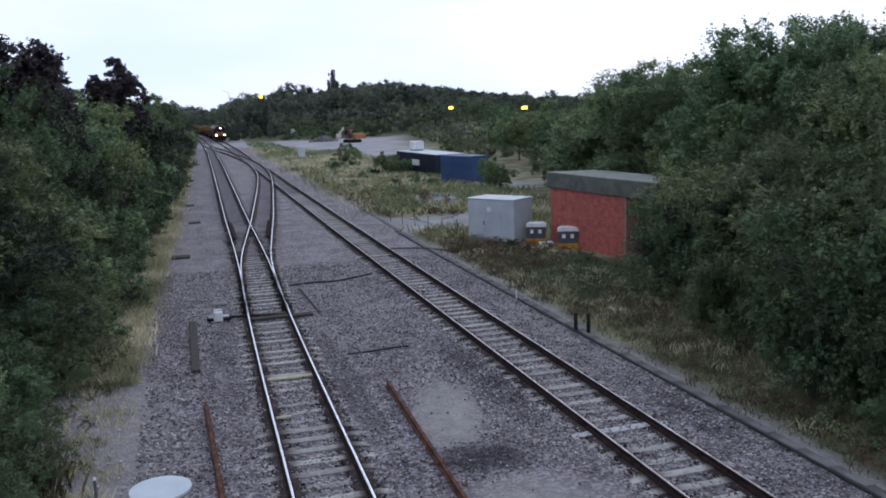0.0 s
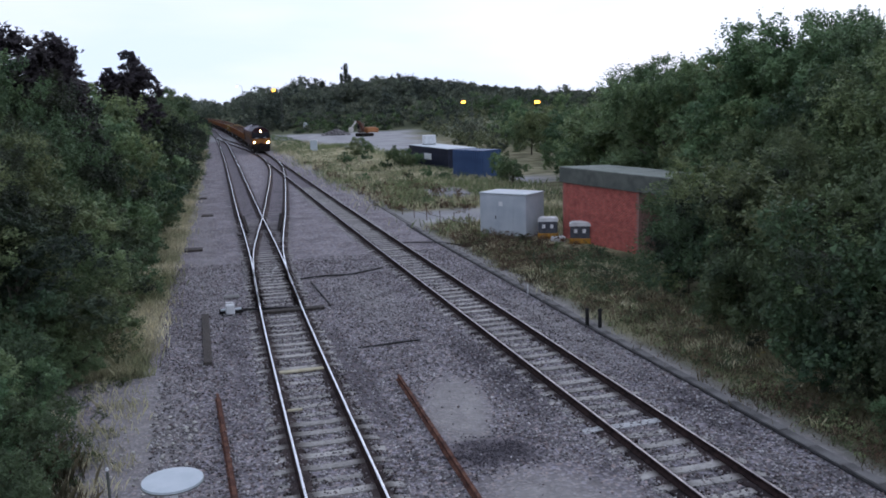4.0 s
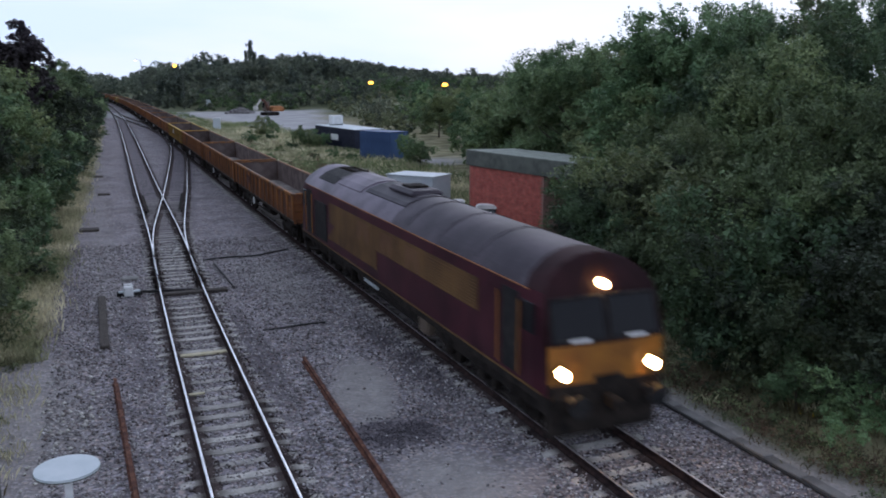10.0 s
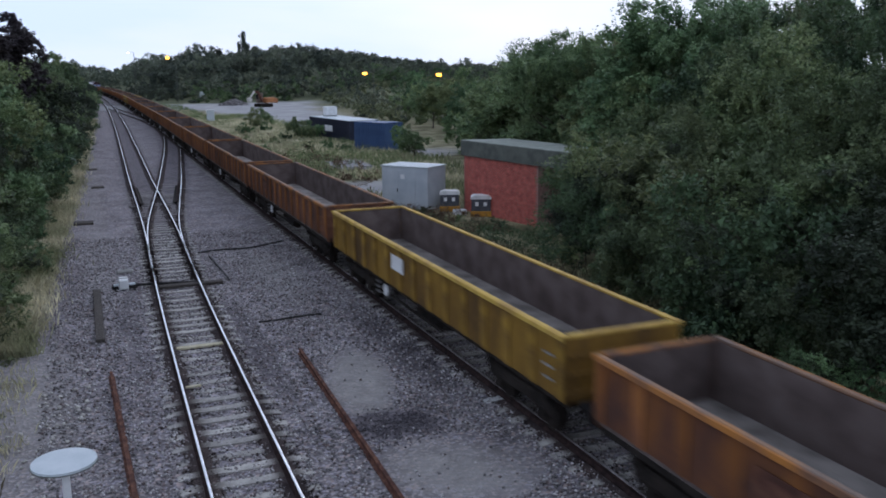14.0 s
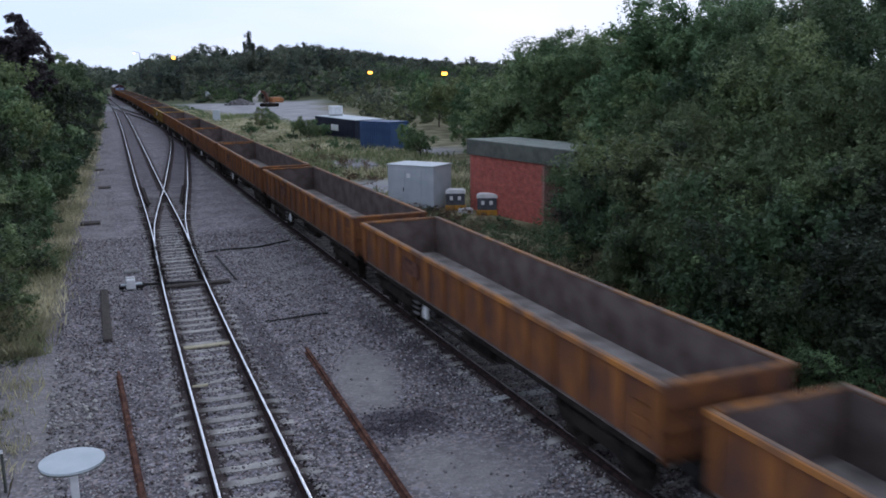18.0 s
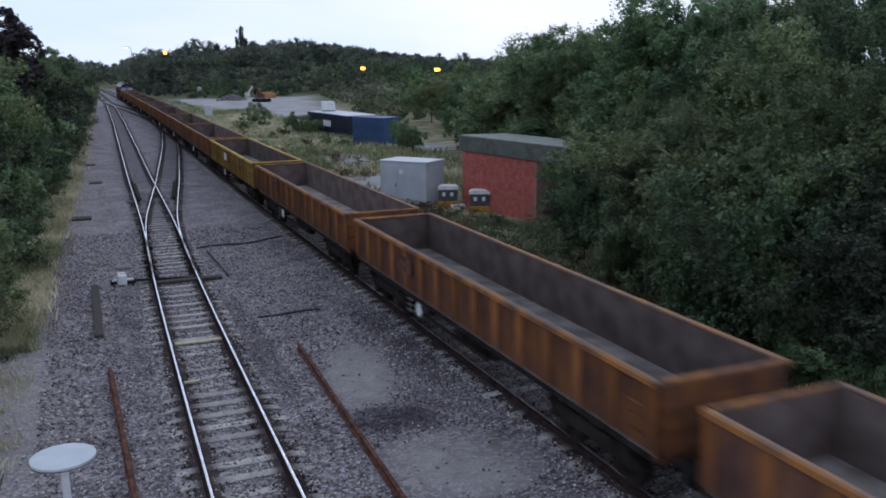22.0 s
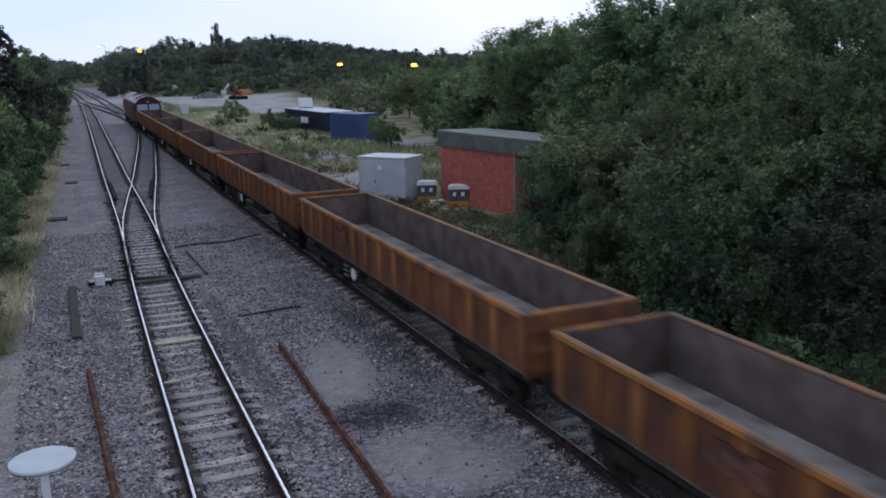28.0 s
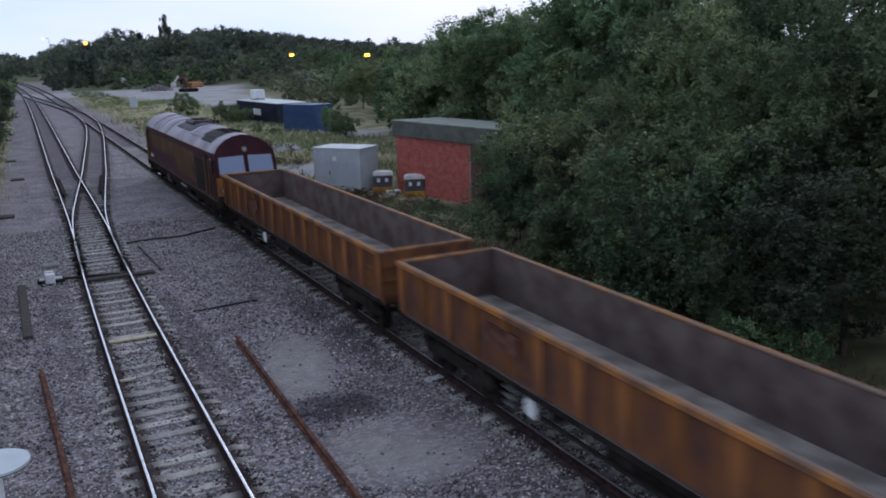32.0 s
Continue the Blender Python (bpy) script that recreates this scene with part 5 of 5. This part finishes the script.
def cabinet(x, y, w, h, label):
    c = thing("lineside_cabinet", label, "cabinet", m=pose(x, y, ground_z(x, y), 0, 0, -12))
    part("body", boxed(-w / 2, w / 2, -0.3, 0.3, 0, h, 0.03), M_DISC, c)
    part("lid", boxed(-w / 2 - 0.03, w / 2 + 0.03, -0.33, 0.33, h, h + 0.06, 0.01), M_WHITE, c)


cabinet(17.3, 134, 1.05, 2.0, "pale grey lineside cabinet in dry grass")
cabinet(30.4, 250, 1.4, 1.7, "white cabinet at the yard edge")


def excavator():
    e = thing("excavator", "orange tracked excavator parked in the yard", "excavator", m=pose(36.2, 192, -0.2, 0, 0, 20) @ Matrix.Diagonal((1.0, 1.0, 1.05, 1)))
    for s in (-1, 1):
        part("crawler_track", boxed(-1.7, 1.7, s * 1.05 - 0.3, s * 1.05 + 0.3, 0, 0.7, 0.2), M_UNDER, e)
    part("house", boxed(0.1, 2.5, -1.2, 1.2, 0.8, 1.9, 0.2), M_DIGGER, e)
    part("counterweight", boxed(2.3, 3.1, -1.15, 1.15, 0.75, 1.7, 0.25), M_DIGGER, e)
    part("cab", boxed(-1.2, 0.05, 0.0, 1.15, 0.8, 2.8, 0.15), M_CAB_GREY, e, "dull brown-grey cab")
    part("cab_window", boxed(-1.22, -1.19, 0.15, 1.0, 1.6, 2.6), M_GLASS, e, "dark glass")
    bm = rodded((-0.6, -0.5, 1.2), (-1.5, -0.5, 3.0), 0.3, 0.26)
    rod(bm, (-1.5, -0.5, 3.0), (-2.4, -0.5, 3.2), 0.26, 0.2)
    part("boom", bm, M_RUST, e, "rust-brown cranked boom")
    part("dipper", rodded((-2.4, -0.5, 3.2), (-3.5, -0.5, 2.0), 0.24, 0.18), M_LIME, e, "pale dusty dipper arm")
    part("bucket", boxed(-4.1, -3.2, -1.0, 0.1, 1.1, 2.0, 0.2), M_LIME, e, "pale dusty bucket")


excavator()


def street_lamp(x, y, z, mat, label, arm=1.2, deep=0.3):
    g = ground_z(x, y)
    s = thing("street_lamp", label, "street lamp", "street lamps", m=pose(x, y, g))
    part("pole", rodded((0, 0, 0), (0, 0, z - g), 0.09, 0.06), M_FASCIA, s)
    part("arm", rodded((0, 0, z - g), (-arm, 0, z - g + 0.15), 0.05, 0.04), M_FASCIA, s)
    part("lamp_head", boxed(-arm - 0.75, -arm + 0.05, -0.2, 0.2, z - g + 0.1, z - g + 0.3, 0.05), M_FASCIA, s)
    # the glowing glass is made too large, so its shape includes the glare
    part("lamp_glass", boxed(-arm - 0.75, -arm - 0.02, -0.22, 0.22, z - g - deep, z - g + 0.1, 0.08), mat, s, "glowing lamp glass, oversized to stand for its glare")


street_lamp(46.4 + 1.5, 150, 6.95, M_SODIUM, "street lamp glowing orange")
street_lamp(48.4 + 1.5, 120, 6.75, M_SODIUM, "street lamp glowing orange")
street_lamp(22.4, 234, 11.2, M_SODIUM, "tall street lamp glowing orange", 1.5, 0.55)
street_lamp(16.0, 300, 13.6, M_COLD, "distant white street lamp")
street_lamp(-10.0, 300, 14.4, M_COLD, "distant white street lamp")


# ---- small things by the track ----
def old_rail(a, b, label):
    r = thing("scrap_rail", label, "rail", "scrap rails")
    d = Vector(b) - Vector(a)
    bm = bmesh.new()
    prism(bm, RAIL, 0, d.length)
    bmesh.ops.transform(bm, matrix=pose(a[0], a[1], -0.04, 0, 0, -math.degrees(math.atan2(d.x, d.y))), verts=bm.verts[:])
    part("rail_bar", bm, M_RUST, r)


old_rail((4.54, 9.0, 0), (4.94, 22.7, 0), "rusty disused rail lying on the ballast")
old_rail((0.42, 9.0, 0), (0.07, 22.8, 0), "rusty disused rail lying on the ballast")


def disc_sign():
    d = thing("disc_on_post", "pale grey round disc lying flat on a white post", "sign", m=pose(-0.78, 14.4, -0.25))
    part("post", boxed(-0.06, 0.06, -0.06, 0.06, 0, 1.52, 0.005), M_WHITE, d)
    bm = rodded((0, 0, 1.52), (0, 0, 1.56), 0.5, sides=40)
    part("disc", bm, M_DISC, d)
    part("disc_rim", rodded((0, 0, 1.505), (0, 0, 1.52), 0.512, sides=40), M_FASCIA, d)


disc_sign()


def point_machine():
    p = thing("point_machine", "white-lidded point machine with dark rods beside the rail", "point machine", m=pose(0.78, 32.6, -0.22) @ Matrix.Diagonal((0.95, 1.1, 1.1, 1)))
    part("case", boxed(-0.17, 0.17, -0.3, 0.3, 0.02, 0.34, 0.03), M_WHITE, p, "white case")
    part("base_plate", boxed(-0.36, 0.42, -0.36, 0.3, 0, 0.03), M_DARK, p)
    part("lid_strap", boxed(-0.18, 0.18, -0.02, 0.05, 0.341, 0.352), M_CONCRETE, p, "grey strap over the lid")
    part("motor_cover", boxed(-0.36, 0.42, -0.2, -0.02, 0.14, 0.19, 0.01), M_DISC, p, "pale flat cover")
    part("foot", boxed(-0.42, -0.2, -0.2, 0.2, 0.03, 0.14, 0.02), M_DARK, p)
    part("foot", boxed(0.2, 0.5, -0.2, 0.2, 0.03, 0.14, 0.02), M_DARK, p)
    part("drive_rod", rodded((0.3, -0.1, 0.12), (2.9, -0.5, 0.1), 0.045), M_DARK, p)


point_machine()
tagged(part("stretcher_timber", boxed(1.95, 4.2, 31.75, 32.1, -0.2, -0.09, 0.02), M_TIMBER), "dark timber carrying the point rods across the track", "timber")
tagged(part("ochre_plank", boxed(1.82, 3.1, 24.30, 24.5, -0.2, -0.135, 0.015), M_OCHRE), "pale ochre-stained board lying between the rails", "board")
tagged(part("ochre_plank", boxed(1.72, 2.1, 21.1, 21.2, -0.2, -0.14, 0.015), M_OCHRE), "short pale ochre board lying between the rails", "board")
tagged(part("cover_plate", boxed(0.62, 1.25, 35.1, 35.45, -0.25, -0.1, 0.05), M_CONCRETE), "bowed pale cover plate on the ballast", "cover")
tagged(part("trough_plank", boxed(-0.26, 0.0, 26.0, 32.4, -0.24, -0.1, 0.02, pose(0, 0, 0)), M_TIMBER), "long dark weathered plank lying beside the track", "plank")
for x, y, w, d in ((-0.55, 48.0, 1.0, 0.8), (0.4, 63, 0.8, 0.7), (0.2, 75, 0.7, 0.7)):
    tagged(part("pit_cover", boxed(x - w / 2, x + w / 2, y - d / 2, y + d / 2, -0.24, -0.12, 0.02), M_TIMBER), "dark pit cover set in the cess path", "cover")


def cable(points, r, label):
    c = bpy.data.curves.new("cable", "CURVE")
    c.dimensions, c.bevel_depth, c.bevel_resolution = "3D", r, 1
    s = c.splines.new("NURBS")
    s.points.add(len(points) - 1)
    for p, q in zip(s.points, points):
        p.co = (*q, 1)
    s.use_endpoint_u = True
    ob = new("cable", c)
    c.materials.append(M_RUBBER)
    return tagged(ob, label, "cable", "track cables")


cable([(4.0, 37.8, -0.18), (5.0, 38.2, -0.16), (6.0, 37.5, -0.17), (6.9, 38.3, -0.16), (7.9, 38.9, -0.18)], 0.04, "black cable snaking across the ballast")
cable([(4.45, 26.2, -0.18), (5.1, 26.0, -0.16), (5.8, 26.4, -0.17), (6.5, 26.3, -0.18)], 0.03, "thin black cable on the ballast")
cable([(4.45, 32.0, -0.12), (4.4, 34.0, -0.1), (4.3, 36.6, -0.12)], 0.035, "dark pipe beside the switch")
cable([(10.4, 45.5, -0.18), (11.2, 45.2, -0.15), (12.3, 45.0, -0.16), (13.4, 42.8, -0.17)], 0.03, "black cable crossing to the trough")

cable([(12.1, 8, -0.17), (12.16, 16, -0.15), (12.08, 24, -0.16), (12.14, 34, -0.15), (12.1, 44, -0.17), (12.2, 52, -0.17)], 0.035, "black cable lying along the concrete trough")

# the concrete cable trough along the down line
trough = thing("cable_trough", "grey concrete cable trough with lids along the verge", "cable trough", kind="structure")
lid = part("trough_lid", boxed(-0.13, 0.13, -0.485, 0.485, -0.24, -0.165, 0.012), M_TROUGH, trough)
rng = random.Random(9)
for k in range(62):
    yy = 8.5 + k
    again(lid, pose(12.38 + 0.02 * max(0, yy - 46) + rng.uniform(-0.02, 0.02), yy, rng.uniform(-0.01, 0.015), rng.uniform(-0.8, 0.8), 0, rng.uniform(-1, 1)))
lid.matrix_basis = pose(12.38, 7.5, 0)


def stub_post(x, y, h, mat, label, r=0.07):
    s = thing("marker_post", label, "post", "marker posts", m=pose(x, y, -0.24))
    part("shaft", rodded((0, 0, 0), (0, 0, h), r, r * 0.9), mat, s)
    part("cap", rodded((0, 0, h), (0, 0, h + 0.06), r * 1.1, r * 0.8), M_WHITE if mat is M_FASCIA else mat, s)


stub_post(12.15, 25.9, 0.62, M_DARK, "short dark post beside the trough")
stub_post(12.42, 25.5, 0.66, M_DARK, "short dark post beside the trough")
stub_post(12.1, 31.2, 0.4, M_WHITE, "thin white peg by the trough", 0.03)
stub_post(-2.1, 17.0, 0.8, M_FASCIA, "thin grey stake with a white top in dry grass", 0.03)

# a low post fence along the yard
fence = thing("post_fence", "low rusty post and rail fence along the yard", "fence")
fa, fb = Vector((13.1, 57.0, -0.25)), Vector((15.0, 48.0, -0.25))
for k in range(6):
    p = fa.lerp(fb, k / 5)
    part("post", rodded(tuple(p), tuple(p + Vector((0, 0, 0.9 + 0.1 * (k % 3)))), 0.022, sides=6), M_RUST, fence)
part("fence_rail", rodded(tuple(fa + Vector((0, 0, 0.5))), tuple(fb + Vector((0, 0, 0.5))), 0.025, sides=6), M_CONCRETE, fence)

tagged(part("concrete_slab", boxed(18.0, 21.2, 67.0, 72.0, -0.3, -0.12, 0.03), M_TARMAC), "pale broken concrete slab in the grass", "slab")


# ---- loose stones, grass ----
def stones(name, seed, n, where, size, mat, label):
    r = np.random.default_rng(seed)
    base = np.array([(1, 0, 0), (-1, 0, 0), (0, 1, 0), (0, -1, 0), (0, 0, 0.8), (0, 0, -0.6)], float)
    tri = np.array([(0, 2, 4), (2, 1, 4), (1, 3, 4), (3, 0, 4), (2, 0, 5), (1, 2, 5), (3, 1, 5), (0, 3, 5)])
    vs, fs = [], []
    for k in range(n):
        x, y = where(r)
        s = size * r.uniform(0.6, 1.5)
        a = r.uniform(0, 6.28)
        c, d = math.cos(a), math.sin(a)
        p = base * r.uniform(0.65, 1.2, (6, 3)) * s
        q = np.stack([p[:, 0] * c - p[:, 1] * d + x, p[:, 0] * d + p[:, 1] * c + y, p[:, 2] - 0.2 + s * 0.15], 1)
        vs.append(q)
        fs.append(tri + 6 * k)
    return tagged(raw(name, np.concatenate(vs), np.concatenate(fs), mat), label, "stones", kind="stuff")


def on_ballast(r):
    while True:
        y = 9 + 34 * r.random() ** 1.6
        x = r.uniform(-1.5, 12.2)
        if min(abs(x - UP_MAIN(y) - k) for k in (-0.75, 0.75)) > 0.12 and min(abs(x - 9.38 - k) for k in (-0.75, 0.75)) > 0.12:
            if max(patch(x - 0.18 * (y - 20), y, 5.85, 20.0, 0.9, 2.7), patch(x, y, 5.75, 17.1, 1.3, 0.9), patch(x, y, 6.2, 14.6, 1.8, 1.7)) > 0.1 and r.random() < 0.96:
                continue
            return x, y


stones("ballast_stones", 21, 34000, on_ballast, 0.034, M_STONE, "loose grey and brown ballast stones")
stones("brown_stones", 27, 9000, on_ballast, 0.034, M_BROWN, "rust-brown and purplish ballast stones")
stones("bright_stones", 28, 6000, on_ballast, 0.03, M_BRIGHT, "freshly broken pale ballast stones")

def beside_rails(r):
    y = 9 + 45 * r.random() ** 1.5
    return (UP_MAIN(y) if r.random() < 0.5 else 9.38) + (0.7525 if r.random() < 0.5 else -0.7525) + r.choice([-1, 1]) * (0.07 + abs(r.normal()) * 0.14), y


stones("coal_stones", 25, 1600, lambda r: (lambda k: (5.75 + r.normal() * 0.6, 17.05 + r.normal() * 0.4) if k < 0.45 else ((7.75 + r.normal() * 0.3, 22.5 + r.normal() * 2.4) if k < 0.85 else (11.5 + r.normal() * 0.25, 18.2 + r.normal() * 1.2)))(r.random()), 0.03, M_COAL, "dark clinker spilled on the ballast")
stones("rusty_stones", 24, 15000, beside_rails, 0.032, M_RAILSIDE, "ballast stones darkened by rail dust and painted rail shade")
stones("pale_stones", 22, 34, lambda r: (-0.9 + r.normal() * 0.25, 20.8 + r.normal() * 1.5), 0.07, M_LIME, "scattered pale stones in the cess")
stones("edge_stones", 23, 420, lambda r: (r.uniform(-5.5, -1.2), r.uniform(14, 27)), 0.04, M_LIME, "pale stones among dry grass")


def blades(name, seed, n, where, height, mat, label, thick=1.0):
    r = np.random.default_rng(seed)
    pts = np.array([where(r) for _ in range(n)])
    z = np.array([ground_z(x, y) for x, y in pts]) - 0.02
    a = r.uniform(0, 6.283, n)
    h = height * r.uniform(0.4, 1.3, n)
    lean = r.normal(scale=0.28, size=(n, 2)) * h[:, None]
    w = 0.007 + 0.008 * h
    base = np.c_[pts, z]
    w = w * thick
    side = np.c_[np.cos(a) * w, np.sin(a) * w, 0 * a]
    mid = base + np.c_[lean * 0.35, h * 0.6]
    tip = base + np.c_[lean, h]
    v = np.stack([base - side, base + side, mid + side * 0.7, tip], 1).reshape(-1, 3)
    return tagged(raw(name, v, np.arange(4 * n).reshape(-1, 4), mat), label, "grass", kind="stuff")


def left_edge(r):
    y = 25.5 + 130 * r.random() ** 1.8
    return BANK(y) + r.normal() * 0.38 - 0.05, y


def tufts(seed, n, xr, yr, spread):
    r0 = np.random.default_rng(seed)
    cs = np.c_[r0.uniform(*xr, n), r0.uniform(*yr, n)]

    def pick(r):
        while True:
            q = cs[r.integers(n)] + r.normal(size=2) * spread
            if not (12 < q[0] < 19.8 and 51.2 < q[1] < 59.2) and not (17.6 < q[0] < 21.6 and 64.5 < q[1] < 73):  # the paved strips stay bare
                return q
    return pick


blades("dry_grass", 31, 20000, left_edge, 0.36, M_STRAW, "dry straw-coloured grass along the foot of the bank", 1.8)
blades("dry_grass_tufts", 32, 4500, tufts(1, 90, (-6.5, -2.0), (13, 26), 0.24), 0.26, M_STRAW, "tufts of dry grass on stony ground")
blades("rank_grass", 39, 9000, tufts(8, 70, (-6.5, -3.0), (11, 19.5), 0.35), 0.62, M_VERGE, "tall brown rank grass at the foot of the bank", 1.4)
blades("verge_grass", 33, 14000, tufts(2, 300, (12.9, 17), (10, 46), 0.4), 0.2, M_VERGE, "rough green grass and weeds on the verge")
blades("verge_straw", 34, 6000, tufts(3, 120, (12.8, 17.5), (14, 46), 0.25), 0.24, M_STRAW, "dry grass on the verge")
blades("far_yard_grass", 38, 5000, tufts(7, 110, (13.5, 18.5), (140, 182), 1.0), 0.4, M_STRAW, "pale dry grass before the far strip of the yard", 5.0)
blades("tall_yard_grass", 37, 20000, tufts(6, 260, (14.5, 23), (82, 134), 1.1), 0.6, M_STRAW, "tall pale dry grass along the edge of the yard", 3.0)
blades("yard_grass", 35, 22000, tufts(4, 420, (13.4, 26), (46, 140), 1.2), 0.5, M_STRAW, "tall dry grass between the line and the yard", 2.0)
blades("yard_weeds", 36, 20000, tufts(5, 130, (13.6, 27), (46, 160), 1.1), 0.55, M_WEED, "green weeds among the dry grass", 2.0)

def low_weeds(name, seed, n, where, size, leaf, mat, label, per=60):
    r = np.random.default_rng(seed)
    cs = [where(r) for _ in range(n)]
    rs = size * r.uniform(0.5, 1.4, n)
    v, f = leaf_cloud(r, [(x, y, ground_z(x, y) + 0.3 * q) for (x, y), q in zip(cs, rs)], rs, per, leaf, 0.8, 0.0)
    return tagged(raw(name, v, f, mat), label, "weeds", kind="stuff")


M_FLOWER = material("yellow_flowers", [(0.36, 0.24, 0.03), (0.55, 0.40, 0.06)], 3, 0.8, bump=0, island=0.3, spec=0.1)
M_DEAD = material("dead_stems", [(0.07, 0.045, 0.03), (0.20, 0.135, 0.085)], 0.6, 0.9, bump=0, island=0.4, world_space=True, through_leaf=0.2)


def verge(r):
    y = 10 + 36 * r.random()
    return 12.75 + (1.2 + 2.8 * smooth(14, 34, y)) * r.random() ** 0.7, y


low_weeds("dead_weeds", 46, 420, verge, 0.3, 0.03, M_DEAD, "brown dead stems and docks along the verge")
low_weeds("dead_yard_weeds", 47, 260, lambda r: (r.uniform(12.9, 18.5), r.uniform(36, 50)), 0.42, 0.045, M_DEAD, "brown dead weeds round the grey cabin")
low_weeds("dead_yard_scrub", 48, 220, lambda r: (r.uniform(12.6, 20), r.uniform(56, 110)), 0.55, 0.08, M_DEAD, "brown dead growth between the line and the yard")
low_weeds("verge_weeds", 41, 420, verge, 0.26, 0.03, M_LEAF_DARK, "low leafy weeds along the verge")
low_weeds("verge_brambles", 42, 160, verge, 0.3, 0.032, M_LEAF_OLIVE, "low olive brambles along the verge")
low_weeds("ragwort", 49, 26, lambda r: (r.uniform(14.6, 16.4), r.uniform(13, 24)), 0.16, 0.02, M_FLOWER, "yellow ragwort heads among the weeds", 16)
low_weeds("building_weeds", 45, 230, lambda r: (lambda y: (r.uniform(14.2 + 0.05 * (y - 30), 19.2), y))(r.uniform(30, 39.5)), 0.34, 0.045, M_LEAF_DARK, "low dark weeds before the brick building")
low_weeds("bank_weeds", 43, 240, lambda r: (BANK(22) + 0.7 - 4.2 * r.random() ** 0.7, r.uniform(14, 27)), 0.2, 0.04, M_LEAF_DARK, "low weeds among stones at the foot of the bank")
low_weeds("yard_scrub", 44, 460, lambda r: (lambda y: (r.uniform(14, 20 if y > 100 else 26), y))(r.uniform(60, 210)), 0.6, 0.09, M_LEAF, "low green scrub in the dry grass")
for x, y, h in ((-5.6, 22.8, 2.2), (-4.5, 21.3, 1.7), (-5.6, 20.8, 2.2), (-4.2, 19.4, 1.6), (-4.0, 17.6, 1.5), (-4.9, 18.6, 2.0), (-3.9, 16.0, 1.3), (-4.6, 25.0, 1.7), (-3.6, 25.8, 1.2), (-5.8, 24.8, 2.4)):
    plant(BUSHES, rng.choice((1, 2, 3)), x, y, h)

# ---- bricks of the lineside building, too small to pick apart ----
vs, fs = [], []
cube = np.array([(-1, -1, -1), (1, -1, -1), (1, 1, -1), (-1, 1, -1), (-1, -1, 1), (1, -1, 1), (1, 1, 1), (-1, 1, 1)], float)
quads = np.array([(0, 1, 5, 4), (1, 2, 6, 5), (2, 3, 7, 6), (3, 0, 4, 7), (4, 5, 6, 7), (3, 2, 1, 0)])
row, z = 0, 0.04
while z < WALL_H - 0.04:
    x = 0.11 + (0.1125 if row % 2 else 0.0)
    while x < WALL_L - 0.1:
        fs.append(quads + 8 * len(vs))
        vs.append(cube * (0.1075, 0.012, 0.0325) + (x, 0.002, z))
        x += 0.225
    z += 0.075
    row += 1
tagged(raw("brickwork", np.concatenate(vs), np.concatenate(fs), M_BRICK, building), "red brick facing", kind="stuff")

motions()
